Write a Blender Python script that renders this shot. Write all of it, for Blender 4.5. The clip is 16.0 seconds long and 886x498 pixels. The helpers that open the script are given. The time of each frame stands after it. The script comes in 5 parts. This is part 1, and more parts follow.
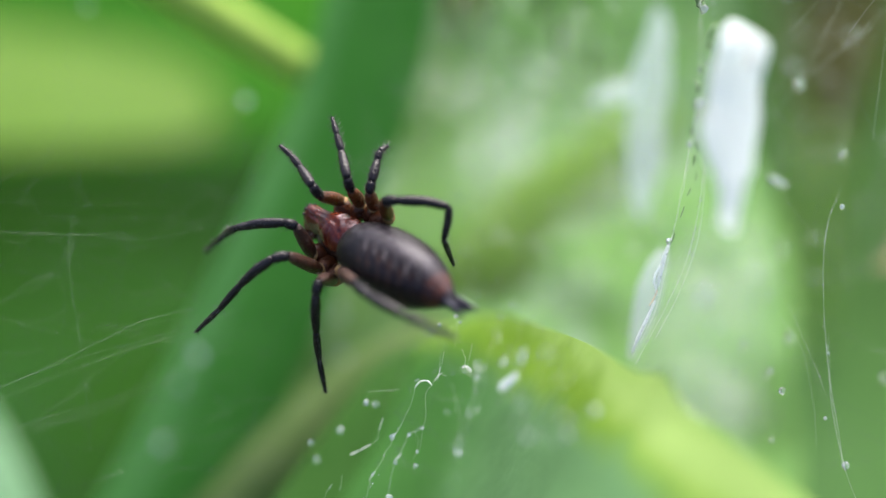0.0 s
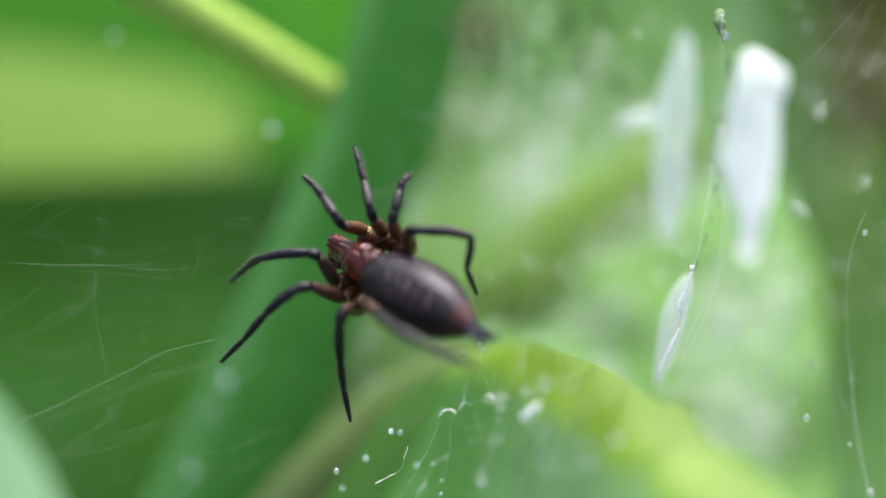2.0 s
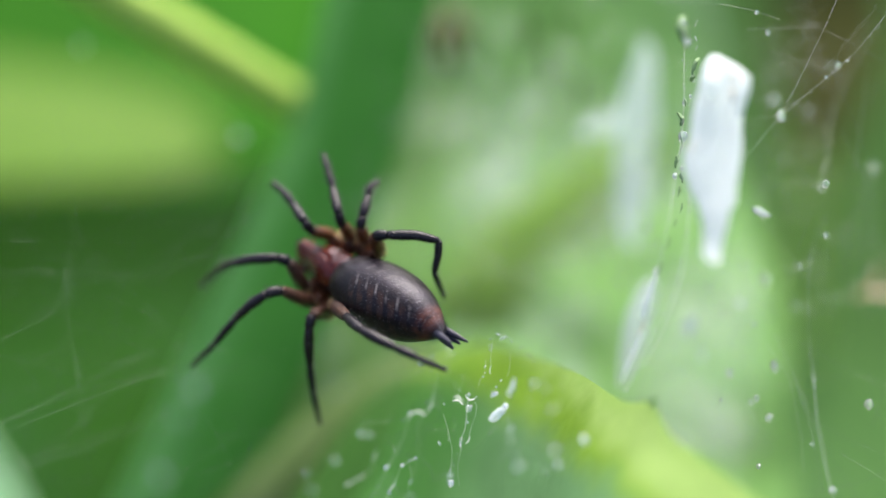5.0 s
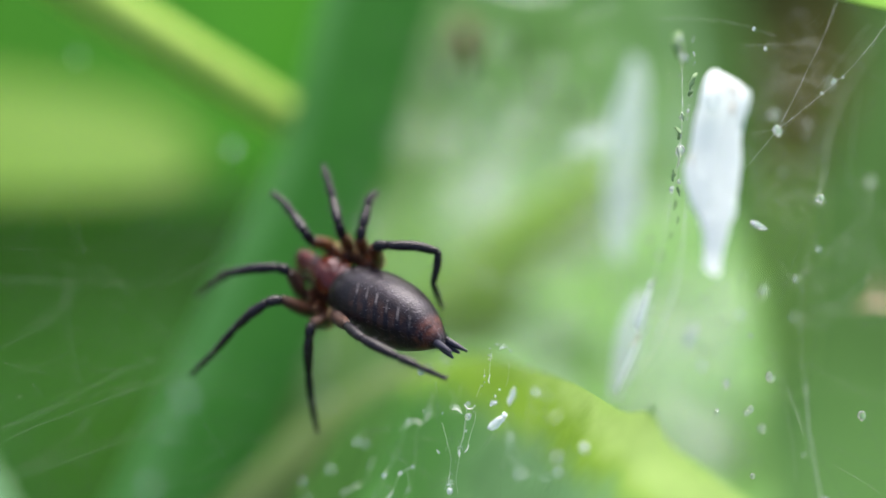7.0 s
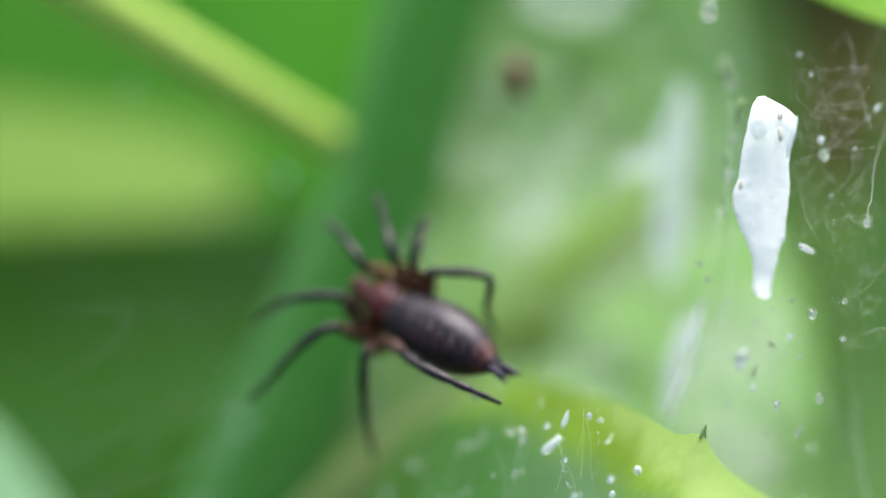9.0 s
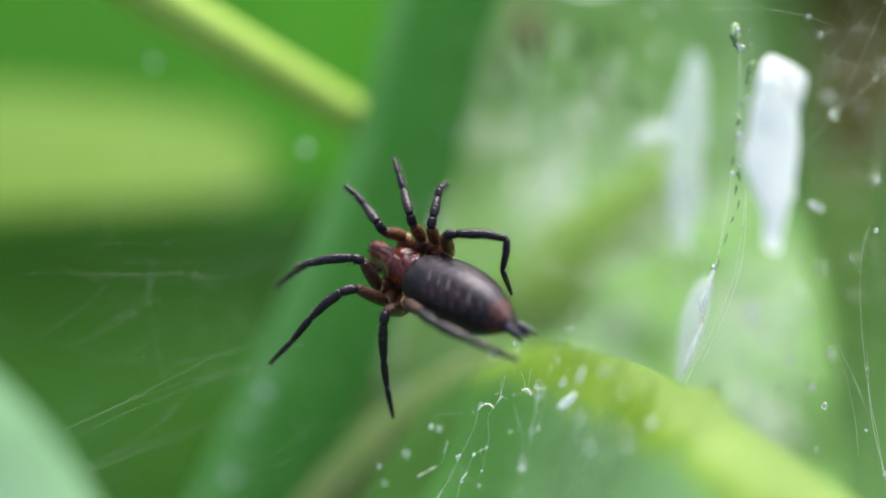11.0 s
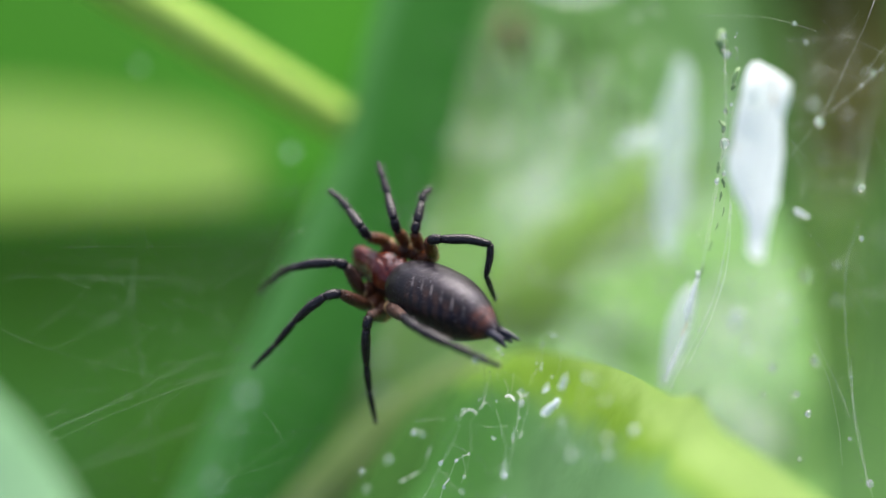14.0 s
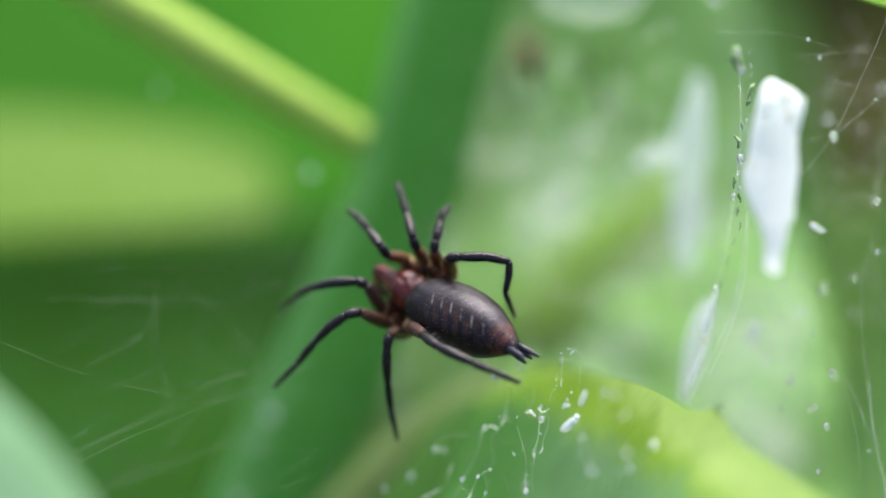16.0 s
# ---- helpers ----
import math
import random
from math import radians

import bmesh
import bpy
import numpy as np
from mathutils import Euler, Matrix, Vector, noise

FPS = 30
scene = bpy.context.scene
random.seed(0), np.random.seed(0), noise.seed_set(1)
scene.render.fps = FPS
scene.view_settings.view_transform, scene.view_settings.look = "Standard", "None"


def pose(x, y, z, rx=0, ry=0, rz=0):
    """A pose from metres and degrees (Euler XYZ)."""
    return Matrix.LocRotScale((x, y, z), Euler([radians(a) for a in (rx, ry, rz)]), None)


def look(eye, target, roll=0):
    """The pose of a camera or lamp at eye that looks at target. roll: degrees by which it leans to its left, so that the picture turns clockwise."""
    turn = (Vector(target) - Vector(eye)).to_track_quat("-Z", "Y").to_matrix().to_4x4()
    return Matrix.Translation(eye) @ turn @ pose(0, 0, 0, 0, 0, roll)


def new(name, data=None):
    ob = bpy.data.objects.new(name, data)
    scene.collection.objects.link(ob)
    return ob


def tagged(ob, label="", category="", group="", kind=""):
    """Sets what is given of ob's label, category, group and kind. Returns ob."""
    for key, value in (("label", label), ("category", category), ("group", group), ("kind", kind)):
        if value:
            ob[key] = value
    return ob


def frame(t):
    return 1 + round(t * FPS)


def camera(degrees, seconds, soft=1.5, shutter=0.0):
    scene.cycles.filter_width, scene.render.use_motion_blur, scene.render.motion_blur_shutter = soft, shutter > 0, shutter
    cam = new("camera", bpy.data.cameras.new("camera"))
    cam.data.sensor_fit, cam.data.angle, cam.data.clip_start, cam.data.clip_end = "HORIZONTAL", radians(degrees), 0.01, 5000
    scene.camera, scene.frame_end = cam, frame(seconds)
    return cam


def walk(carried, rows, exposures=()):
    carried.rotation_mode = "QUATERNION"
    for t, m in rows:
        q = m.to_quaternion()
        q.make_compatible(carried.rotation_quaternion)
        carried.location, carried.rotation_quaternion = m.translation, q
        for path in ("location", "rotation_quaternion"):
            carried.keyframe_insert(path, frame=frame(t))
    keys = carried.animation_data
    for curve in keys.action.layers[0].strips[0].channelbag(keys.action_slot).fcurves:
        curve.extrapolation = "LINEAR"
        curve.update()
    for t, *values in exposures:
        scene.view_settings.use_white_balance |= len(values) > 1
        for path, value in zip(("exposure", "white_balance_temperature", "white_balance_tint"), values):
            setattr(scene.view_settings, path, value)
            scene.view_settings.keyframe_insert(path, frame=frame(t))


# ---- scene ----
import itertools

# Work space, in millimetres: a to the right, b downwards across the slope of view, c away along it.
# The point (0, 0, 100) lies 0.30 m over the ground.
PITCH = radians(38)
RIGHT = Vector((1, 0, 0))
AWAY = Vector((0, math.cos(PITCH), -math.sin(PITCH)))
UPWARD = Vector((0, math.sin(PITCH), math.cos(PITCH)))
BASE = Vector((0, 0, 0.30)) - 0.1 * AWAY


def B(p):
    """Work space (mm) to world (m)."""
    return BASE + 0.001 * (p[0] * RIGHT - p[1] * UPWARD + p[2] * AWAY)


# ---- camera and path ----
cam = camera(20, 16.0, soft=1.5)
walk(cam, [
    (0, pose(0.000000, -0.078801, 0.361566, 51.9997, -0.0002, 0.0001)),
    (0.3, pose(0.000303, -0.078453, 0.362054, 51.6305, 0.2133, -0.0854)),
    (0.5, pose(0.000398, -0.078362, 0.362334, 51.7281, 0.1924, -0.2118)),
    (0.8, pose(0.000414, -0.078594, 0.362622, 52.0245, 0.1169, -0.3198)),
    (1, pose(0.000419, -0.078730, 0.362696, 52.0365, 0.3165, -0.0936)),
    (1.3, pose(0.000473, -0.078743, 0.362711, 51.9253, 0.6680, 0.2675)),
    (1.5, pose(0.000597, -0.078744, 0.362712, 52.1583, 0.8301, 0.4293)),
    (1.8, pose(0.000928, -0.078584, 0.362490, 52.1429, 1.0948, 0.7688)),
    (2, pose(0.001090, -0.078497, 0.362370, 52.2012, 1.0038, 0.6607)),
    (2.3, pose(0.001156, -0.078531, 0.362586, 52.0652, 0.8031, 0.1547)),
    (2.5, pose(0.001161, -0.078646, 0.362891, 52.0700, 0.8547, -0.1457)),
    (2.8, pose(0.000696, -0.079021, 0.363397, 52.4023, 0.7216, -0.9249)),
    (3, pose(0.000444, -0.079324, 0.363645, 52.4911, 0.8725, -0.9048)),
    (3.3, pose(0.000637, -0.079740, 0.363776, 52.5004, 1.0200, -0.7776)),
    (3.5, pose(0.000742, -0.080017, 0.363812, 52.4420, 1.0997, -0.6252)),
    (3.8, pose(0.000548, -0.080420, 0.363934, 52.3933, 1.3776, 0.1986)),
    (4, pose(0.000336, -0.080532, 0.363979, 52.2935, 0.9880, 0.0510)),
    (4.3, pose(0.000140, -0.080358, 0.363738, 52.6410, 0.6542, -0.1488)),
    (4.5, pose(0.000104, -0.080143, 0.363441, 52.2844, 0.8872, 0.1856)),
    (4.8, pose(0.000390, -0.079875, 0.363070, 52.4860, 0.7401, -0.0300)),
    (5, pose(0.000546, -0.079810, 0.362980, 52.4706, 0.6072, -0.3609)),
    (5.2, pose(0.000389, -0.080518, 0.363134, 52.5688, 0.5928, -0.5569)),
    (7.3, pose(-0.002080, -0.081204, 0.363239, 53.0454, -0.6120, -1.1860)),
    (7.5, pose(-0.002217, -0.081286, 0.363206, 52.5723, -0.5743, -0.9533)),
    (7.7, pose(-0.002315, -0.080977, 0.362996, 52.2689, -0.4350, -0.7524)),
    (8, pose(-0.002374, -0.080407, 0.362712, 52.8293, -0.9459, -1.5913)),
    (8.2, pose(-0.002297, -0.080427, 0.362809, 52.9921, -0.8650, -1.8673)),
    (8.5, pose(-0.002155, -0.080726, 0.363361, 53.1523, -0.0878, -1.4570)),
    (8.7, pose(-0.002210, -0.081252, 0.363970, 53.2242, 0.9101, -0.3070)),
    (9, pose(-0.002394, -0.082101, 0.364532, 53.4134, 0.4708, -0.8119)),
    (9.2, pose(-0.002469, -0.082382, 0.364433, 53.1397, 0.5529, -0.6326)),
    (11.3, pose(-0.001763, -0.084934, 0.364041, 53.9386, 1.2203, -0.6091)),
    (11.5, pose(-0.001529, -0.084720, 0.364082, 54.0939, 0.9407, -0.6490)),
    (11.8, pose(-0.001658, -0.084899, 0.364021, 53.9902, 0.8053, -0.4430)),
    (12, pose(-0.001728, -0.084996, 0.363904, 53.5853, 0.8669, -0.2399)),
    (12.3, pose(-0.001591, -0.084461, 0.363656, 53.3743, 0.6208, -0.5297)),
    (12.5, pose(-0.001517, -0.084171, 0.363578, 53.2931, 0.3908, -0.7491)),
    (12.8, pose(-0.001558, -0.084333, 0.363662, 53.3815, 0.2643, -0.8125)),
    (13, pose(-0.001620, -0.084421, 0.363707, 53.5019, 0.2629, -0.7869)),
    (13.3, pose(-0.001725, -0.084385, 0.363662, 53.4579, 0.4463, -0.7336)),
    (13.5, pose(-0.001755, -0.084365, 0.363637, 53.7118, 0.7326, -0.5115)),
    (13.8, pose(-0.001641, -0.084490, 0.363700, 53.7384, 0.6659, -0.6639)),
    (14, pose(-0.001575, -0.084596, 0.363801, 53.7960, 0.8299, -0.4784)),
    (14.3, pose(-0.001568, -0.084639, 0.363981, 53.7349, 0.9208, -0.3732)),
    (14.5, pose(-0.001568, -0.084654, 0.364034, 53.7677, 1.1035, -0.0668)),
    (14.8, pose(-0.001648, -0.084746, 0.363888, 53.7894, 1.2300, 0.2204)),
    (15, pose(-0.001692, -0.084829, 0.363808, 53.8857, 1.1429, 0.1360)),
    (15.3, pose(-0.001619, -0.084942, 0.363996, 53.9118, 1.1650, -0.1890)),
    (15.5, pose(-0.001542, -0.085017, 0.364194, 53.8898, 1.3245, -0.3508)),
    (15.8, pose(-0.001478, -0.085144, 0.364365, 53.9959, 1.5902, -0.3851)),
    (16, pose(-0.001457, -0.085234, 0.364424, 54.1374, 1.6677, -0.4753)),
])
# a macro lens, wide open
cam.data.dof.use_dof = True
cam.data.dof.aperture_fstop = 12.3

# ---- light: thin overcast sky ----
SUN_ELEV, SUN_AZ = radians(52), radians(15)
world = bpy.data.worlds.new("sky")
scene.world = world
world.use_nodes = True
wn = world.node_tree
sky = wn.nodes.new("ShaderNodeTexSky")
sky.sky_type, sky.sun_disc = "NISHITA", False
sky.sun_elevation, sky.sun_rotation = SUN_ELEV, SUN_AZ
sky.air_density, sky.dust_density = 0.68, 6.8
wn.nodes["Background"].inputs["Strength"].default_value = 0.15
wn.links.new(sky.outputs[0], wn.nodes["Background"].inputs["Color"])
sun_data = bpy.data.lights.new("sun", "SUN")
sun_data.energy, sun_data.angle, sun_data.color = 1.03, radians(32), (0.92, 0.965, 1.0)
sun = new("sun", sun_data)
toward = Vector((math.sin(SUN_AZ) * math.cos(SUN_ELEV), math.cos(SUN_AZ) * math.cos(SUN_ELEV), math.sin(SUN_ELEV)))
sun.matrix_world = look(toward * 3, (0, 0, 0))
scene.view_settings.exposure = 1.91


# ---- materials ----
def material(name, c1, c2, scale=600.0, rough=0.5, bump=0.2, through_light=0.0, metal=0.0, fine=5.0, stretch=(1, 1, 1), coat=0.0, spec=0.5, blotch=None, sss=0.0):
    m = bpy.data.materials.new(name)
    m.use_nodes = True
    t = m.node_tree
    n, l = t.nodes, t.links
    b = n["Principled BSDF"]
    co = n.new("ShaderNodeTexCoord")
    mp = n.new("ShaderNodeMapping")
    mp.inputs["Scale"].default_value = stretch
    l.new(co.outputs["Object"], mp.inputs["Vector"])
    big = n.new("ShaderNodeTexNoise")
    big.inputs["Scale"].default_value, big.inputs["Detail"].default_value = scale * 0.25, 3.0
    small = n.new("ShaderNodeTexNoise")
    small.inputs["Scale"].default_value, small.inputs["Detail"].default_value = scale * fine * 0.3, 5.0
    for x in (big, small):
        l.new(mp.outputs[0], x.inputs["Vector"])
    ramp = n.new("ShaderNodeValToRGB")
    ramp.color_ramp.elements[0].position, ramp.color_ramp.elements[1].position = 0.35, 0.65
    ramp.color_ramp.elements[0].color, ramp.color_ramp.elements[1].color = (*c1, 1), (*c2, 1)
    mixf = n.new("ShaderNodeMath")
    mixf.operation = "MULTIPLY_ADD"
    mixf.inputs[1].default_value = 0.35
    add = n.new("ShaderNodeMath")
    add.operation = "MULTIPLY"
    add.inputs[1].default_value = 0.65
    l.new(big.outputs[0], add.inputs[0])
    l.new(small.outputs[0], mixf.inputs[0])
    l.new(add.outputs[0], mixf.inputs[2])
    l.new(mixf.outputs[0], ramp.inputs[0])
    colour = ramp.outputs[0]
    if blotch:
        spots = n.new("ShaderNodeTexNoise")
        spots.inputs["Scale"].default_value, spots.inputs["Detail"].default_value = blotch[1], 2.0
        l.new(mp.outputs[0], spots.inputs["Vector"])
        lim = n.new("ShaderNodeMapRange")
        lim.inputs["From Min"].default_value, lim.inputs["From Max"].default_value = blotch[2], blotch[2] + 0.12
        l.new(spots.outputs[0], lim.inputs["Value"])
        mx = n.new("ShaderNodeMix")
        mx.data_type = "RGBA"
        l.new(lim.outputs[0], mx.inputs["Factor"])
        l.new(colour, mx.inputs["A"])
        mx.inputs["B"].default_value = (*blotch[0], 1)
        colour = mx.outputs["Result"]
    l.new(colour, b.inputs["Base Color"])
    b.inputs["Roughness"].default_value, b.inputs["Metallic"].default_value = rough, metal
    b.inputs["Specular IOR Level"].default_value = spec
    b.inputs["Coat Weight"].default_value = coat
    if sss:
        b.inputs["Subsurface Weight"].default_value = sss
        b.inputs["Subsurface Radius"].default_value = (1.0, 1.0, 0.9)
        b.inputs["Subsurface Scale"].default_value = 0.0006
    if bump:
        bp = n.new("ShaderNodeBump")
        bp.inputs["Strength"].default_value, bp.inputs["Distance"].default_value = bump, 0.00012
        l.new(small.outputs[0], bp.inputs["Height"])
        l.new(bp.outputs[0], b.inputs["Normal"])
    if through_light:
        tr = n.new("ShaderNodeBsdfTranslucent")
        l.new(colour, tr.inputs["Color"])
        ms = n.new("ShaderNodeMixShader")
        ms.inputs[0].default_value = through_light
        l.new(b.outputs[0], ms.inputs[1])
        l.new(tr.outputs[0], ms.inputs[2])
        l.new(ms.outputs[0], n["Material Output"].inputs["Surface"])
    return m


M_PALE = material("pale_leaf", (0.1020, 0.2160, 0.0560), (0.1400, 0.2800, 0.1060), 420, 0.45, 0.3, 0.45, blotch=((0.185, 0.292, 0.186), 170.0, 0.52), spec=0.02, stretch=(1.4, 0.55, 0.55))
M_MARGIN = material("leaf_margin", (0.2405, 0.4802, 0.0365), (0.2916, 0.5389, 0.0654), 400, 0.4, 0.2, 0.45)


def graded(m, low, high, ramp_from, ramp_to, edge):
    """Multiplies the colour from low to high along the blade, and by edge near one side."""
    n, l = m.node_tree.nodes, m.node_tree.links
    b = n["Principled BSDF"]
    base = b.inputs["Base Color"].links[0].from_socket
    uvn = n.new("ShaderNodeUVMap")
    sep = n.new("ShaderNodeSeparateXYZ")
    l.new(uvn.outputs[0], sep.inputs[0])
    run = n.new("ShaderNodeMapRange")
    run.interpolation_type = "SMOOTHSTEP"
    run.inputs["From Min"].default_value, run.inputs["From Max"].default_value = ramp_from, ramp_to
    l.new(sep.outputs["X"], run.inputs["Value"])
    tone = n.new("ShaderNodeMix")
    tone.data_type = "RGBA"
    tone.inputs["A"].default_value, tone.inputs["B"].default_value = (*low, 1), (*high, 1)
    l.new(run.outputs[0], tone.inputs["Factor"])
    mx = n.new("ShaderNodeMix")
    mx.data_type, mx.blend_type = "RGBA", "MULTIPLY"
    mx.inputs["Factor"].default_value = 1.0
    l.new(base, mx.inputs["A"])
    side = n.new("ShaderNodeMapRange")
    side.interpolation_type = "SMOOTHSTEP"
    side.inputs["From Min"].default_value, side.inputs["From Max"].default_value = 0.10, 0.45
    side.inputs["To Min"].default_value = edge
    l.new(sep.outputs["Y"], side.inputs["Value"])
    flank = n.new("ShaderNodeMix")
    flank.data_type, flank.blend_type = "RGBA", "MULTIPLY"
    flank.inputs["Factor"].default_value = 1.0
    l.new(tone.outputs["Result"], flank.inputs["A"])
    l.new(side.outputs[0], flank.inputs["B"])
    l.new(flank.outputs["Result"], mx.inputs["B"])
    l.new(mx.outputs["Result"], b.inputs["Base Color"])
    tr = next(x for x in n if x.type == "BSDF_TRANSLUCENT")
    l.new(mx.outputs["Result"], tr.inputs["Color"])
    return m


# darker at the upper end and along the left side
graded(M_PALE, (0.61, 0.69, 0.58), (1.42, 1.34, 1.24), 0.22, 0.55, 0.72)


def zoned_leaf():
    """Leaf tissue in three zones across the blade: a pale fold that widens along it, an olive-yellow flank, a bluish green, dew-filmed rest."""
    m = material("zoned_leaf", (0.84, 0.86, 0.82), (1.04, 1.03, 1.02), 900, 0.38, 0.3, 0.38, spec=0.1)
    n, l = m.node_tree.nodes, m.node_tree.links
    b = n["Principled BSDF"]
    base = b.inputs["Base Color"].links[0].from_socket
    uvn = n.new("ShaderNodeUVMap")
    sep = n.new("ShaderNodeSeparateXYZ")
    l.new(uvn.outputs[0], sep.inputs[0])
    co = n.new("ShaderNodeTexCoord")
    ns = n.new("ShaderNodeTexNoise")
    ns.inputs["Scale"].default_value, ns.inputs["Detail"].default_value = 420.0, 4.0
    l.new(co.outputs["Object"], ns.inputs["Vector"])

    def calc(op, x, y, z=0.0):
        q = n.new("ShaderNodeMath")
        q.operation = op
        for i, v in enumerate((x, y, z)):
            if isinstance(v, (int, float)):
                q.inputs[i].default_value = v
            else:
                l.new(v, q.inputs[i])
        return q.outputs[0]

    def rise(v, lo, hi):
        r = n.new("ShaderNodeMapRange")
        r.interpolation_type = "SMOOTHSTEP"
        r.inputs["From Min"].default_value, r.inputs["From Max"].default_value = lo, hi
        l.new(v, r.inputs["Value"])
        return r.outputs[0]

    def blend(f, x, y, kind="MIX"):
        q = n.new("ShaderNodeMix")
        q.data_type, q.blend_type = "RGBA", kind
        for key, v in (("Factor", f), ("A", x), ("B", y)):
            if isinstance(v, tuple):
                q.inputs[key].default_value = (*v, 1)
            elif isinstance(v, (int, float)):
                q.inputs[key].default_value = v
            else:
                l.new(v, q.inputs[key])
        return q.outputs["Result"]

    u = sep.outputs["X"]
    v = calc("MULTIPLY_ADD", calc("SUBTRACT", ns.outputs[0], 0.5), 0.16, sep.outputs["Y"])
    off_fold = rise(calc("SUBTRACT", v, calc("MINIMUM", calc("MULTIPLY_ADD", u, 0.85, -0.28), calc("MULTIPLY_ADD", u, 0.06, 0.17))), -0.09, 0.08)
    off_flank = rise(calc("SUBTRACT", v, calc("MINIMUM", calc("MULTIPLY_ADD", u, 0.42, 0.045), calc("MULTIPLY_ADD", u, 0.13, 0.19))), -0.09, 0.09)
    col = blend(off_fold, (0.315, 0.465, 0.130), (0.195, 0.345, 0.034))
    col = blend(calc("MULTIPLY", calc("SUBTRACT", 1.0, rise(v, 0.0, 0.06)), 0.55), col, (0.30, 0.47, 0.11))
    rest = blend(rise(u, 0.20, 0.40), (0.056, 0.170, 0.036), (0.148, 0.300, 0.125))
    col = blend(calc("MULTIPLY", off_flank, off_fold), col, rest)
    col = blend(1.0, col, base, "MULTIPLY")
    l.new(col, b.inputs["Base Color"])
    tr = next(x for x in n if x.type == "BSDF_TRANSLUCENT")
    l.new(col, tr.inputs["Color"])
    return m


M_ZONED = zoned_leaf()
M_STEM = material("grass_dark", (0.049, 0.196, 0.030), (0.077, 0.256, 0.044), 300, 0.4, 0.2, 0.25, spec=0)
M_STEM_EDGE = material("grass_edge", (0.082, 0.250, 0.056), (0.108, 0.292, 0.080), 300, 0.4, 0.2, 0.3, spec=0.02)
M_STALK = material("yellow_stalk", (0.268, 0.405, 0.067), (0.328, 0.470, 0.111), 300, 0.4, 0.2, 0.2, spec=0.05)
M_OLIVE = material("olive_stalk", (0.150, 0.242, 0.078), (0.205, 0.285, 0.112), 300, 0.5, 0.2, 0.6, spec=0.02)
M_LEFT = material("yellow_leaf", (0.0840, 0.1670, 0.0230), (0.1090, 0.1930, 0.0460), 200, 0.45, 0.2, 0.4, spec=0.02)
M_LOW = material("low_leaf", (0.030, 0.088, 0.016), (0.046, 0.115, 0.028), 150, 0.45, 0.2, 0.3, spec=0)
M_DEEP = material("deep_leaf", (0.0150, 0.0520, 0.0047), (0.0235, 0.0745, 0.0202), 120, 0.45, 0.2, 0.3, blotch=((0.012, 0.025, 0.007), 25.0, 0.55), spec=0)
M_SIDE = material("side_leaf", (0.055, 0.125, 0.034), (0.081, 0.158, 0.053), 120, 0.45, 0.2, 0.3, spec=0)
# upper edge halved: the shade below the yellow leaf is put into the colour
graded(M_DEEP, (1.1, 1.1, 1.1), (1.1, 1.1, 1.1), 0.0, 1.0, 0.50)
# side leaf: upper end darker than the lower
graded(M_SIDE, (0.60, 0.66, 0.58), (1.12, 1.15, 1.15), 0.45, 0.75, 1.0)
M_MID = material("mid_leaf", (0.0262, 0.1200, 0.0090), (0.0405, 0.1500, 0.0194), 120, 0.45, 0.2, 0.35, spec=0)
# upper leaf: left end darker than the right
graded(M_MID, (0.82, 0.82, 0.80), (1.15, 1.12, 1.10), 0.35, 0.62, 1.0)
M_CORNER = material("glaucous_leaf", (0.190, 0.365, 0.180), (0.240, 0.410, 0.235), 200, 0.5, 0.2, 0.3, spec=0.02)
M_TOOTH = material("leaf_tooth", (0.16, 0.29, 0.09), (0.24, 0.38, 0.13), 900, 0.5, 0.3, 0.6)
M_BROWN = material("dead_leaf", (0.0500, 0.0560, 0.0160), (0.0680, 0.0720, 0.0240), 200, 0.8, 0.4, 0.2, spec=0)
M_SOIL = material("soil", (0.019, 0.031, 0.009), (0.037, 0.056, 0.015), 40, 0.9, 0.5)
M_HUSK = material("husk", (0.73, 0.785, 0.78), (0.80, 0.85, 0.845), 2200, 0.6, 0.5, 0.64, blotch=((0.63, 0.67, 0.63), 1500.0, 0.62), spec=0.2)


def sheer(m, share):
    """Lets a share of the light pass straight through, as a filament or film far finer than its mesh does."""
    n, l = m.node_tree.nodes, m.node_tree.links
    out = n["Material Output"].inputs["Surface"]
    src = out.links[0].from_socket
    tp = n.new("ShaderNodeBsdfTransparent")
    ms = n.new("ShaderNodeMixShader")
    ms.inputs[0].default_value = share
    l.new(src, ms.inputs[1])
    l.new(tp.outputs[0], ms.inputs[2])
    l.new(ms.outputs[0], out)
    return m


M_SILK = sheer(material("silk", (0.78, 0.80, 0.78), (0.85, 0.86, 0.85), 900, 0.3, 0.0, 0.4), 0.40)
M_WEB = sheer(material("net_silk", (0.74, 0.78, 0.75), (0.84, 0.86, 0.84), 900, 0.3, 0.0, 0.4), 0.77)
M_SHEET = sheer(material("sheet_silk", (0.70, 0.74, 0.72), (0.80, 0.82, 0.80), 900, 0.3, 0.0, 0.4), 0.87)
M_HAZE = sheer(material("silk_haze", (0.50, 0.58, 0.48), (0.65, 0.70, 0.62), 500, 0.5, 0.2, 0.3), 0.905)
M_GAUZE = sheer(material("husk_gauze", (0.62, 0.70, 0.68), (0.78, 0.84, 0.82), 500, 0.5, 0.2, 0.4), 0.58)
M_FILM = sheer(material("thin_film", (0.60, 0.71, 0.72), (0.74, 0.83, 0.83), 500, 0.5, 0.2, 0.5), 0.62)
M_MIST = sheer(material("curled_film", (0.42, 0.52, 0.42), (0.55, 0.64, 0.54), 500, 0.5, 0.2, 0.3), 0.80)
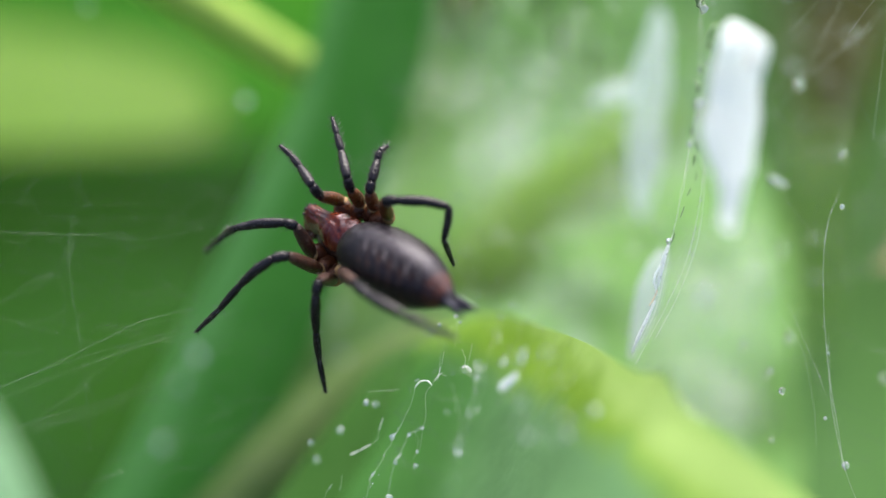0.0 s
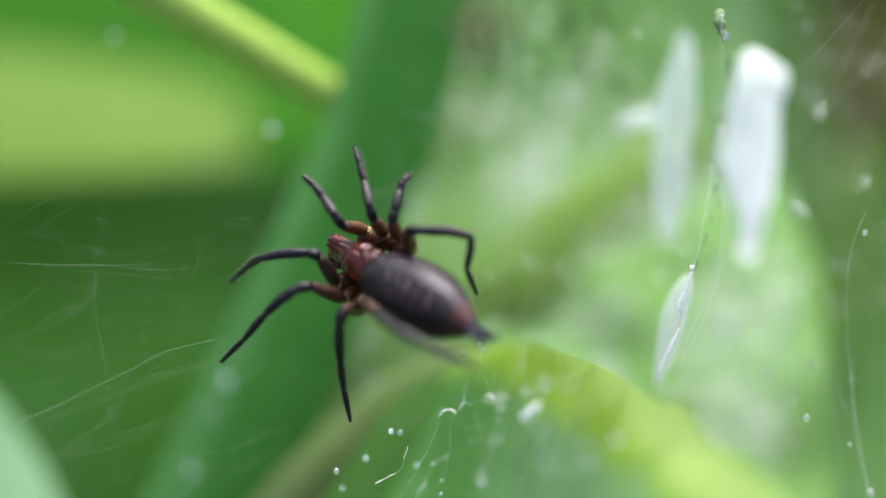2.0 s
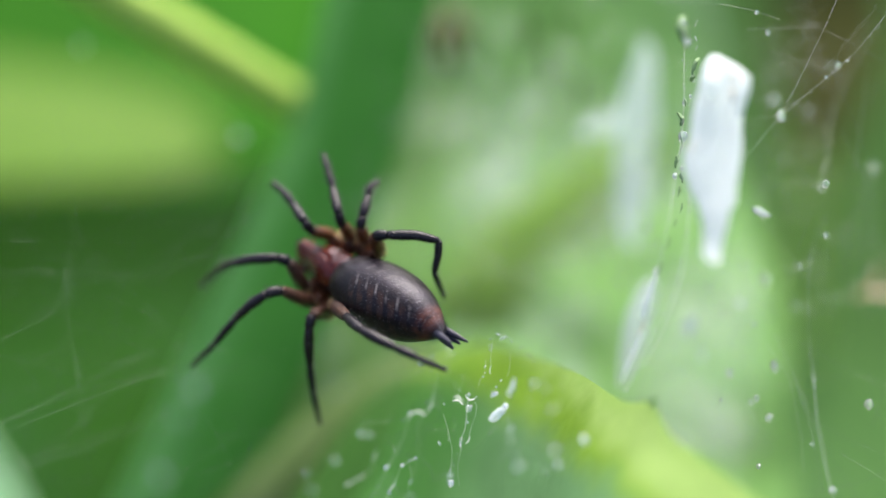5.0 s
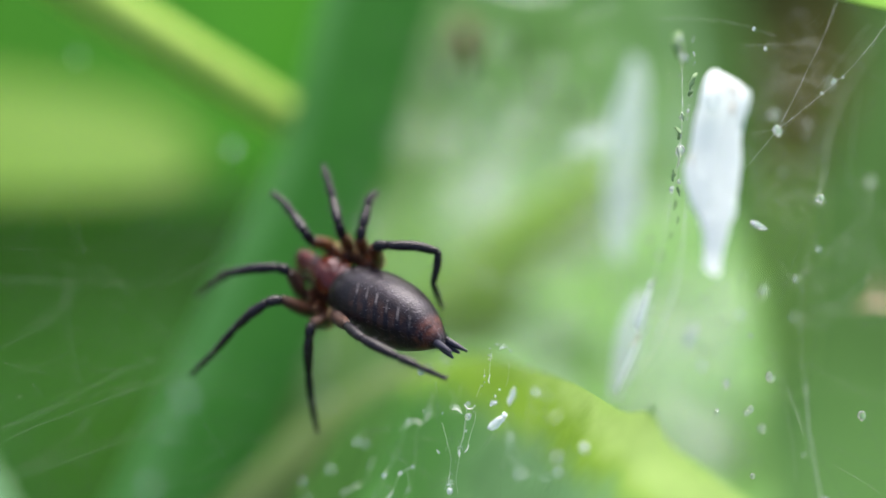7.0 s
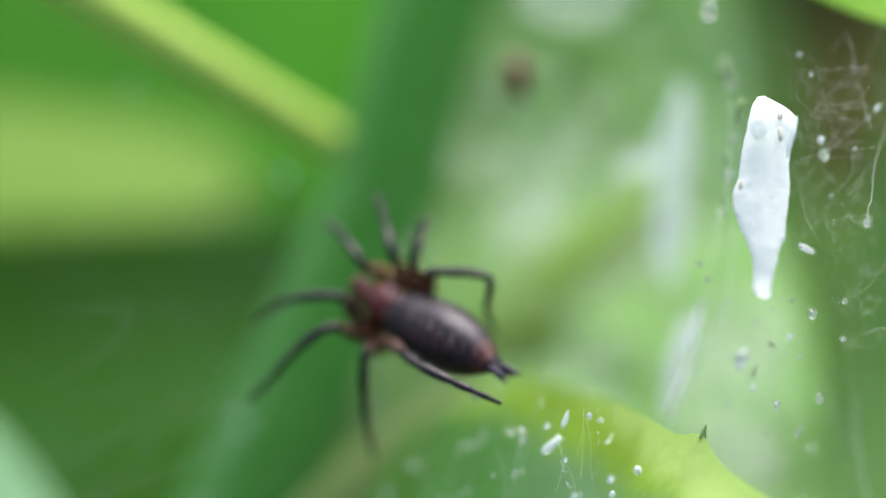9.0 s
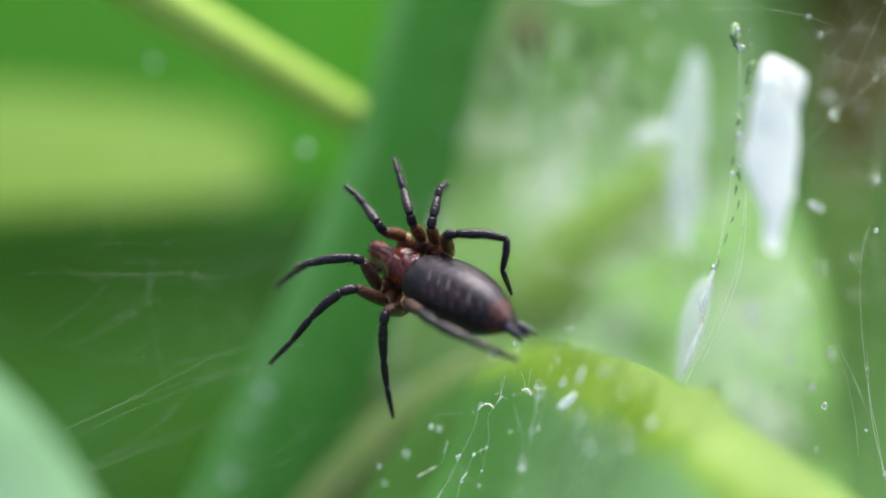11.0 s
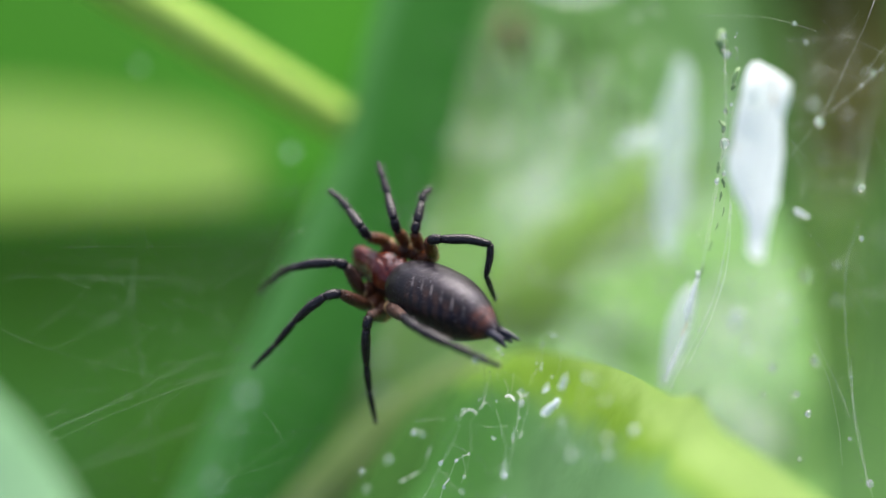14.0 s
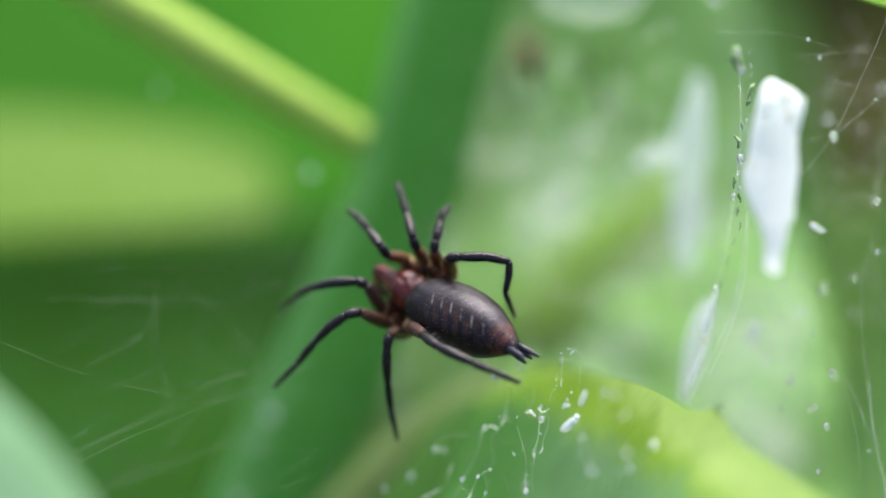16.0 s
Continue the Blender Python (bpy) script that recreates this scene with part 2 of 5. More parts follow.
M_WISP = sheer(material("silk_wisp", (0.62, 0.72, 0.64), (0.80, 0.86, 0.80), 900, 0.5, 0.2, 0.4), 0.70)
M_SHRED = sheer(material("moss_shred", (0.020, 0.050, 0.010), (0.050, 0.080, 0.022), 800, 0.6, 0.3, 0.2, spec=0.05), 0.62)
M_CRUMB = material("green_crumb", (0.060, 0.140, 0.036), (0.230, 0.350, 0.150), 2500, 0.4, 0.5)
M_MITE = material("brown_bud", (0.084, 0.030, 0.012), (0.144, 0.054, 0.024), 1500, 0.5, 0.4)
M_PETAL = material("tan_scale", (0.50, 0.36, 0.24), (0.62, 0.46, 0.32), 1500, 0.5, 0.3, 0.2)
M_STAIN = material("husk_stain", (0.60, 0.57, 0.48), (0.72, 0.70, 0.62), 1500, 0.6, 0.3, 0.5)
M_LEG = material("leg_chitin", (0.0035, 0.003, 0.0042), (0.0120, 0.0098, 0.0135), 3600, 0.22, 0.4, fine=9.0, spec=0.20)
M_HAIR = material("bristle", (0.024, 0.021, 0.025), (0.066, 0.060, 0.066), 3600, 0.35, 0.0, spec=0.4)
M_DOWN = material("abdomen_down", (0.030, 0.030, 0.038), (0.150, 0.148, 0.175), 9000, 0.35, 0.0, spec=0.4)
M_JOINT = material("joint_skin", (0.15, 0.08, 0.03), (0.34, 0.22, 0.09), 6000, 0.4, 0.8, spec=0.3)
M_FEMUR = material("femur_chitin", (0.026, 0.0075, 0.0026), (0.098, 0.028, 0.0075), 2600, 0.30, 0.7, fine=9.0, spec=0.24)
M_THIGH = material("thigh_chitin", (0.0100, 0.0046, 0.0036), (0.050, 0.0180, 0.0090), 2800, 0.32, 0.9, fine=12.0, spec=0.3)
M_CARA = material("carapace", (0.0280, 0.0042, 0.0022), (0.1150, 0.0210, 0.0070), 2400, 0.13, 0.25, fine=8.0, spec=0.28, stretch=(1.6, 0.8, 1.6))
M_CARA.node_tree.nodes["Principled BSDF"].inputs["Specular Tint"].default_value = (0.86, 0.78, 1.0, 1)
M_VEIN = material("leaf_vein", (0.165, 0.300, 0.058), (0.200, 0.335, 0.080), 300, 0.5, 0.2, 0.6, spec=0.02)
M_SPIN = material("spinneret", (0.010, 0.011, 0.018), (0.025, 0.025, 0.04), 2500, 0.4, 0.3, spec=0.15)
M_EYE = material("eye", (0.006, 0.006, 0.007), (0.01, 0.01, 0.012), 900, 0.15, 0.0, spec=0.25)


def water_material(name, sky_white):
    """Water, with a share of matte white in place of the sky's highlights."""
    m = bpy.data.materials.new(name)
    m.use_nodes = True
    b = m.node_tree.nodes["Principled BSDF"]
    b.inputs["Base Color"].default_value = (0.97, 0.99, 1.0, 1)
    b.inputs["Roughness"].default_value, b.inputs["IOR"].default_value = 0.02, 1.33
    b.inputs["Transmission Weight"].default_value = 1.0
    if sky_white:
        n, l = m.node_tree.nodes, m.node_tree.links
        df = n.new("ShaderNodeBsdfDiffuse")
        df.inputs["Color"].default_value = (0.80, 0.86, 0.88, 1)
        ms = n.new("ShaderNodeMixShader")
        ms.inputs[0].default_value = sky_white
        l.new(b.outputs[0], ms.inputs[1])
        l.new(df.outputs[0], ms.inputs[2])
        l.new(ms.outputs[0], n["Material Output"].inputs["Surface"])
    return m


# the whiter the water, the more sky brightness is put into its colour
M_WATER = water_material("dew", 0.17)
M_CLEAR = water_material("clear_dew", 0.06)
M_GLINT = water_material("sky_glint_dew", 0.24)
M_BRIGHT = water_material("bright_dew", 0.36)
M_SKYLIT = water_material("skylit_dew", 0.40)


def abdomen_material():
    """Dark brown felt with a painted sheen along one side of the back, rows of pale dashes and a rusty tail end."""
    m = material("abdomen", (0.0024, 0.0020, 0.0026), (0.0078, 0.0060, 0.0070), 1800, 0.34, 0.18, fine=22.0, spec=0.17)
    m.node_tree.nodes["Principled BSDF"].inputs["Specular Tint"].default_value = (0.88, 0.86, 1.0, 1)
    t = m.node_tree
    n, l = t.nodes, t.links
    b = n["Principled BSDF"]
    base = b.inputs["Base Color"].links[0].from_socket
    co = n.new("ShaderNodeTexCoord")
    sep = n.new("ShaderNodeSeparateXYZ")
    l.new(co.outputs["Object"], sep.inputs[0])

    def calc(op, a, c, d=None):
        x = n.new("ShaderNodeMath")
        x.operation = op
        for i, v in enumerate((a, c, d)):
            if v is None:
                continue
            if isinstance(v, (int, float)):
                x.inputs[i].default_value = v
            else:
                l.new(v, x.inputs[i])
        return x.outputs[0]

    def band(v, lo, hi, soft):
        r1 = n.new("ShaderNodeMapRange")
        r1.interpolation_type = "SMOOTHSTEP"
        r1.inputs["From Min"].default_value, r1.inputs["From Max"].default_value = lo - soft, lo + soft
        l.new(v, r1.inputs["Value"])
        r2 = n.new("ShaderNodeMapRange")
        r2.interpolation_type = "SMOOTHSTEP"
        r2.inputs["From Min"].default_value, r2.inputs["From Max"].default_value = hi - soft, hi + soft
        l.new(v, r2.inputs["Value"])
        return calc("MULTIPLY", r1.outputs[0], calc("SUBTRACT", 1.0, r2.outputs[0]))

    def mixed(f, a, c):
        mx = n.new("ShaderNodeMix")
        mx.data_type = "RGBA"
        l.new(f, mx.inputs["Factor"])
        l.new(a, mx.inputs["A"])
        mx.inputs["B"].default_value = (*c, 1)
        return mx.outputs["Result"]

    mott = n.new("ShaderNodeTexNoise")
    mott.inputs["Scale"].default_value, mott.inputs["Detail"].default_value = 2600.0, 4.0
    l.new(co.outputs["Object"], mott.inputs["Vector"])
    grain = n.new("ShaderNodeMapRange")
    grain.inputs["From Min"].default_value, grain.inputs["From Max"].default_value = 0.35, 0.6
    l.new(mott.outputs[0], grain.inputs["Value"])
    side = calc("ABSOLUTE", sep.outputs["Y"], 0)
    # grizzled felt band on one side of the back, the sky's lilac sheen in its colour
    col = mixed(calc("MULTIPLY", calc("MULTIPLY", band(sep.outputs["Y"], -0.00085, 0.00005, 0.00022), grain.outputs[0]), 0.24), base, (0.044, 0.038, 0.054))
    # pale dashes in two rows that bend backwards, fainter inside the painted sheen
    sx = calc("MULTIPLY_ADD", side, 0.57, sep.outputs["X"])
    saw = calc("PINGPONG", sx, 0.00029)
    dash = calc("MULTIPLY", band(saw, -0.001, 0.00006, 0.00004), calc("MAXIMUM", band(sep.outputs["Y"], 0.00012, 0.00055, 0.00010), calc("MULTIPLY", band(sep.outputs["Y"], -0.0006, -0.00025, 0.00010), 0.4)))
    dash = calc("MULTIPLY", dash, band(sep.outputs["X"], -0.0020, 0.0013, 0.0002))
    col = mixed(calc("MULTIPLY", calc("MULTIPLY", dash, grain.outputs[0]), 0.55), col, (0.135, 0.120, 0.118))
    # dull brown fields on the flank between the dashes
    field = calc("MULTIPLY", band(saw, 0.00012, 0.0006, 0.00006), band(sep.outputs["Y"], 0.00035, 0.00120, 0.00022))
    field = calc("MULTIPLY", field, band(sep.outputs["X"], -0.0022, 0.0012, 0.0003))
    col = mixed(calc("MULTIPLY", calc("MULTIPLY", field, grain.outputs[0]), 0.55), col, (0.040, 0.020, 0.012))
    rust = calc("MULTIPLY", band(sep.outputs["X"], -0.0029, -0.0023, 0.00025), grain.outputs[0])
    col = mixed(calc("MULTIPLY", rust, 0.38), col, (0.17, 0.055, 0.028))
    l.new(col, b.inputs["Base Color"])
    return m


M_ABD = abdomen_material()


# ---- builders ----
def mesh_from(name, verts, faces, mat, smooth=True, uv=None):
    me = bpy.data.meshes.new(name)
    me.from_pydata([tuple(v) for v in verts], [], faces)
    if uv:
        layer = me.uv_layers.new(name="blade")
        for loop in me.loops:
            layer.data[loop.index].uv = uv[loop.vertex_index]
    me.materials.append(mat)
    if smooth:
        me.polygons.foreach_set("use_smooth", [True] * len(me.polygons))
    me.update()
    return me


def part(name, geo, mat, parent, label="", m=None):
    """One mesh object under a thing or part; geo is (verts, faces) in the parent's space unless m places it there."""
    ob = new(name, mesh_from(name, geo[0], geo[1], mat, uv=geo[2] if len(geo) > 2 else None))
    ob.parent = parent
    if m is not None:
        ob.matrix_basis = m
    if label:
        tagged(ob, label)
    return ob


def thing(name, at, label, category, group="", kind=""):
    ob = new(name)
    ob.location = at
    ob.empty_display_size = 0.001
    return tagged(ob, label, category, group, kind)


def solid(name, geo, mat, at, label, category, group="", kind=""):
    """A thing that is one mesh, its origin at its base."""
    ob = new(name, mesh_from(name, [Vector(v) - Vector(at) for v in geo[0]], geo[1], mat))
    ob.location = at
    return tagged(ob, label, category, group, kind)


def rel(geo, at):
    return ([Vector(v) - Vector(at) for v in geo[0]], *geo[1:])


def catmull(points, radii, steps):
    pts, rad = [], []
    n = len(points)
    P = [Vector(p) for p in points]
    for i in range(n - 1):
        p0, p1, p2, p3 = P[max(i - 1, 0)], P[i], P[i + 1], P[min(i + 2, n - 1)]
        for k in range(steps):
            t = k / steps
            pts.append(0.5 * (2 * p1 + (p2 - p0) * t + (2 * p0 - 5 * p1 + 4 * p2 - p3) * t * t + (3 * p1 - p0 - 3 * p2 + p3) * t ** 3))
            rad.append(radii[i] + (radii[i + 1] - radii[i]) * t)
    pts.append(P[-1])
    rad.append(radii[-1])
    return pts, rad


def tube(pts, rad, sides=8, flat=1.0, cap=True):
    """A round, tapering rod along points (m), with closed ends."""
    pts = [Vector(p) for p in pts]
    verts, faces = [], []
    side = None
    for i, p in enumerate(pts):
        d = (pts[min(i + 1, len(pts) - 1)] - pts[max(i - 1, 0)]).normalized()
        if side is None:
            side = d.cross(Vector((0.31, 0.52, 0.79))).normalized()
        side = (side - d * side.dot(d)).normalized()
        up = d.cross(side)
        for k in range(sides):
            a = 2 * math.pi * k / sides
            verts.append(p + rad[i] * (math.cos(a) * side + flat * math.sin(a) * up))
    for i in range(len(pts) - 1):
        for k in range(sides):
            k2 = (k + 1) % sides
            faces.append((i * sides + k, i * sides + k2, (i + 1) * sides + k2, (i + 1) * sides + k))
    if cap:
        faces.append(tuple(range(sides))[::-1])
        faces.append(tuple(range((len(pts) - 1) * sides, len(pts) * sides)))
    return verts, faces


def joined(*geos):
    verts, faces = [], []
    for v, f in geos:
        o = len(verts)
        verts += list(v)
        faces += [tuple(i + o for i in x) for x in f]
    return verts, faces


def ball(centre, r, rings=10, sides=14, stretch=None):
    """A drop-like ball; stretch: a vector along which it is drawn out."""
    c = Vector(centre)
    verts, faces = [], []
    for i in range(rings + 1):
        th = math.pi * i / rings
        for k in range(sides):
            ph = 2 * math.pi * k / sides
            v = Vector((math.sin(th) * math.cos(ph), math.sin(th) * math.sin(ph), math.cos(th)))
            w = v * r
            if stretch is not None:
                w += stretch * v.dot(stretch.normalized())
            verts.append(c + w)
    for i in range(rings):
        for k in range(sides):
            k2 = (k + 1) % sides
            faces.append((i * sides + k, (i + 1) * sides + k, (i + 1) * sides + k2, i * sides + k2))
    return verts, faces


def blade(rows, across=9, cup=0.08, thick=0.25, wave=0.0, seed=0):
    """A leaf sheet in the work space: rows of (left edge, right edge), each an (a, b, c); cup: bulge as a share of the width."""
    left, _ = catmull([r[0] for r in rows], [0] * len(rows), 6)
    right, _ = catmull([r[1] for r in rows], [0] * len(rows), 6)
    n = len(left)
    top = []
    for i in range(n):
        for k in range(across + 1):
            s = k / across
            p = left[i].lerp(right[i], s)
            w = (right[i] - left[i]).length
            p = p + Vector((0, 0, 1)) * cup * w * (4 * (s - 0.5) ** 2 - 1)
            if wave:
                p = p + Vector((0, 0, 1)) * wave * noise.noise(p * 0.25 + Vector((seed, seed * 2, 0)))
            top.append(p)
    under = [p + Vector((0, 0, thick)) for p in top]
    verts = [B(p) for p in top + under]
    m = len(top)
    faces = []
    w = across + 1
    for i in range(n - 1):
        for k in range(across):
            q = (i * w + k, i * w + k + 1, (i + 1) * w + k + 1, (i + 1) * w + k)
            faces.append(q)
            faces.append(tuple(j + m for j in q)[::-1])
    rim = [k for k in range(w)] + [i * w + across for i in range(1, n)] + [(n - 1) * w + k for k in range(across - 1, -1, -1)] + [i * w for i in range(n - 2, 0, -1)]
    uv = [(i / (n - 1), k / across) for i in range(n) for k in range(w)]
    uv += uv
    o, e = len(verts), len(rim)
    verts += [verts[j] for j in rim] + [verts[j + m] for j in rim]
    uv += [uv[j] for j in rim] * 2
    for k in range(e):
        k2 = (k + 1) % e
        faces.append((o + k2, o + k, o + e + k, o + e + k2))
    return verts, faces, uv


def rod(points, radii, steps=6, sides=8, flat=1.0):
    """A rod through work-space points; radii in mm."""
    p, r = catmull(points, radii, steps)
    return tube([B(x) for x in p], [x * 0.001 for x in r], sides, flat)


# ---- ground ----
GROUND = []
for i, j in itertools.product(range(41), range(41)):
    sx, sy = (i - 20) / 20, (j - 20) / 20
    gx, gy = math.copysign(abs(sx) ** 4 * 150 + abs(sx) * 0.5, sx), math.copysign(abs(sy) ** 4 * 150 + abs(sy) * 0.5, sy)
    GROUND.append((gx, gy, 0.006 * noise.noise(Vector((gx * 6, gy * 6, 0)))))
solid("ground", (GROUND, [(i * 41 + j, (i + 1) * 41 + j, (i + 1) * 41 + j + 1, i * 41 + j + 1) for i in range(40) for j in range(40)]),
      M_SOIL, (0, 0, 0), "dark green mossy soil under the plants", "ground", kind="structure")

# ---- plants behind the web ----
def foot(p, spread=0.02):
    """A place on the ground under a work-space point."""
    w = B(p)
    return Vector((w.x, w.y + spread, 0.002))


def stem_to(p, w0, w1, lean=0.02):
    a, b2 = B(p), foot(p, lean)
    mid = a.lerp(b2, 0.5) + Vector((0.004, 0.008, 0))
    pts, rad = catmull([a, mid, b2], [w0 * 0.001, (w0 + w1) * 0.0005, w1 * 0.001], 8)
    return tube(pts, rad, 8)


def pressed(geo, sides, share, forward):
    """A rod pressed flat against the leaf behind it."""
    verts = []
    for i in range(0, len(geo[0]), sides):
        ring = geo[0][i:i + sides]
        c = sum(ring, Vector((0, 0, 0))) / sides
        verts += [v - AWAY * ((1 - share) * (v - c).dot(AWAY) + forward) for v in ring]
    return verts, geo[1]


def plant(name, label, rows, mat, stem_at, cup=0.06, wave=0.4, across=10, rib=None, rib_mat=None, seed=1, stem_r=0.9, category="leaf"):
    at = foot(stem_at)
    t = thing(name, at, label, category)
    part("blade", rel(blade(rows, across, cup, 0.3, wave, seed), at), mat, t)
    part("petiole", rel(stem_to(stem_at, stem_r, stem_r * 1.5), at), M_STALK, t)
    if rib:
        part("midrib", rel(pressed(rod(rib[0], rib[1], sides=16), 16, 0.34, 0.0011), at), rib_mat or M_STALK, t)
    return t


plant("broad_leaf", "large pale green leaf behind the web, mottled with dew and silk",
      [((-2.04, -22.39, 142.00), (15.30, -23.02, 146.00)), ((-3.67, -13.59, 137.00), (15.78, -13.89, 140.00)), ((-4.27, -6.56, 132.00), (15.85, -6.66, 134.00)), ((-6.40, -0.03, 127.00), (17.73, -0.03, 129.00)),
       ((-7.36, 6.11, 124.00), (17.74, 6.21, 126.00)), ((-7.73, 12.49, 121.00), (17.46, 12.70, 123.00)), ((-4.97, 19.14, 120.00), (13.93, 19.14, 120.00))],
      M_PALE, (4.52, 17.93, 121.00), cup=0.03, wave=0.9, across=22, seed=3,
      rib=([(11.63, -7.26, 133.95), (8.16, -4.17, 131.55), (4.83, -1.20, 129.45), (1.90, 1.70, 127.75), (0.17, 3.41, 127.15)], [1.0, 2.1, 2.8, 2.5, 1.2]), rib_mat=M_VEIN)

# broad grass blade that runs behind the spider, folded along a keel: one flank dark, one paler
KEEL = [(-2.97, -17.44, 121.00), (-4.60, -12.00, 121.00), (-5.61, -7.92, 121.00), (-6.91, -4.52, 121.00), (-8.79, -0.30, 121.00), (-11.13, 5.14, 121.00), (-13.85, 11.40, 121.00), (-15.89, 15.49, 121.00)]
at = foot(KEEL[-1])
t = thing("grass_blade", at, "broad dark green grass blade with a lighter flank", "grass")
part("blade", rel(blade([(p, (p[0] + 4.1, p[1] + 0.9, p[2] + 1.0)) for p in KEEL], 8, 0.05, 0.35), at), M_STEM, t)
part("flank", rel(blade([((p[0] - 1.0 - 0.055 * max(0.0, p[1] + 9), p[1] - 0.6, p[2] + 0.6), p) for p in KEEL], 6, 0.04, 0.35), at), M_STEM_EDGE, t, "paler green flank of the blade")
part("stem", rel(stem_to(KEEL[-1], 1.6, 2.2), at), M_STEM, t)

# yellow stalk that joins the grass
STALK = [(-29.00, -22.40, 116.00), (-22.57, -18.40, 117.00), (-17.47, -15.24, 118.00), (-13.31, -12.70, 119.50), (-9.57, -10.45, 121.50), (-4.74, -7.58, 124.50)]
at = B(STALK[-1])
t = thing("leaf_stalk", at, "yellow-green leaf stalk meeting the grass blade", "stalk")
part("stalk", rel(rod(STALK, [1.25, 1.22, 1.20, 1.14, 1.06, 0.92], sides=14), at), M_STALK, t)
part("node", rel(ball(at, 0.0004), at), M_STALK, t)

plant("yellow_leaf", "yellow-green leaf far behind the spider",
      [((-57.41, -19.60, 172.00), (-52.07, -3.40, 156.00)), ((-41.45, -16.10, 170.00), (-37.79, -5.60, 155.00)), ((-29.62, -14.90, 168.00), (-27.15, -6.10, 154.00)), ((-20.68, -13.30, 166.00), (-19.19, -6.40, 154.00)), ((-16.60, -12.20, 163.00), (-15.60, -6.80, 155.00)), ((-14.30, -10.40, 160.00), (-14.00, -7.30, 157.00))],
      M_LEFT, (-54.37, -8.89, 164.00), cup=0.04, seed=5)
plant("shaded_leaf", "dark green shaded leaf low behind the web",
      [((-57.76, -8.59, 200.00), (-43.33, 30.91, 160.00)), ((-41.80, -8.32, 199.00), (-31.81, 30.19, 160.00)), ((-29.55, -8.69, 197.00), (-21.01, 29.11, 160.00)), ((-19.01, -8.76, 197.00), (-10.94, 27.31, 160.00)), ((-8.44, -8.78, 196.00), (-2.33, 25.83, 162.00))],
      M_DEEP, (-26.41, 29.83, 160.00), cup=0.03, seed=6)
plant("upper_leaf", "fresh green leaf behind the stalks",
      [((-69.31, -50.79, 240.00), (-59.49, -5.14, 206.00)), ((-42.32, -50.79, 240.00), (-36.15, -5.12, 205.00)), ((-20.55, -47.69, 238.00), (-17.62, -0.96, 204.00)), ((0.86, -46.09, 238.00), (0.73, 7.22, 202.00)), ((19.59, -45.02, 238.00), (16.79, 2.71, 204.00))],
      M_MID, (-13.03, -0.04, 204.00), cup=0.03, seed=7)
plant("glaucous_leaf", "pale bluish green leaf at the web's lower edge",
      [((-35.87, -1.64, 131.50), (-35.87, 2.51, 130.50)), ((-30.52, 1.32, 130.50), (-33.65, 9.40, 128.00)), ((-24.56, 6.56, 129.00), (-30.20, 15.50, 126.00)), ((-20.76, 12.25, 127.50), (-27.65, 20.17, 125.00)), ((-18.75, 18.36, 126.00), (-24.76, 21.53, 124.75))],
      M_CORNER, (-21.80, 20.27, 125.50), cup=0.03, seed=8)
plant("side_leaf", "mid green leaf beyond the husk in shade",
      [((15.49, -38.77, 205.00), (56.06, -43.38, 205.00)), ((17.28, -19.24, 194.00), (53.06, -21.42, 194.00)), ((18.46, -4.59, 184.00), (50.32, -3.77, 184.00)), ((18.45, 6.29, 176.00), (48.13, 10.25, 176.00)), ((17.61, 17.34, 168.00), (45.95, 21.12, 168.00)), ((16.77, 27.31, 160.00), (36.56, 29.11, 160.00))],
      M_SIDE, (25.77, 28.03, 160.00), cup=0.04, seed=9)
plant("dead_leaf", "brown withered leaf deep in the shade",
      [((19.57, -26.73, 172.00), (28.97, -28.78, 166.00)), ((22.79, -19.15, 170.00), (30.10, -17.74, 164.00)), ((23.00, -11.98, 166.00), (28.27, -11.33, 162.00)), ((23.68, -7.37, 163.00), (25.72, -6.96, 162.00))],
      M_BROWN, (24.71, -7.35, 162.50), cup=0.06, seed=10)

plant("lower_leaf", "deep green leaf under the dewy threads",
      [((-3.53, 5.76, 117.00), (-8.92, 13.07, 112.00)), ((-1.68, 4.58, 117.00), (-5.59, 15.20, 111.00)), ((0.95, 4.18, 117.00), (-0.85, 16.45, 111.00)), ((3.84, 4.97, 117.00), (4.14, 16.95, 111.00)), ((7.26, 7.08, 117.00), (8.39, 16.45, 111.00))],
      M_LOW, (0.40, 16.20, 111.00), cup=0.04, seed=14)

# olive stalk under the spider
at = foot((-16.02, 19.45, 123.00))
t = thing("plant_stalk", at, "pale olive plant stalk", "stalk")
part("stalk", rel(rod([(0.17, 3.10, 120.50), (-2.18, 5.06, 120.50), (-4.88, 7.30, 120.50), (-8.42, 11.15, 120.50), (-16.02, 19.45, 123.00)], [0.3, 1.1, 1.6, 1.9, 2.0], sides=12), at), M_OLIVE, t)
part("stem", rel(stem_to((-16.02, 19.45, 123.00), 2.0, 2.4), at), M_OLIVE, t)

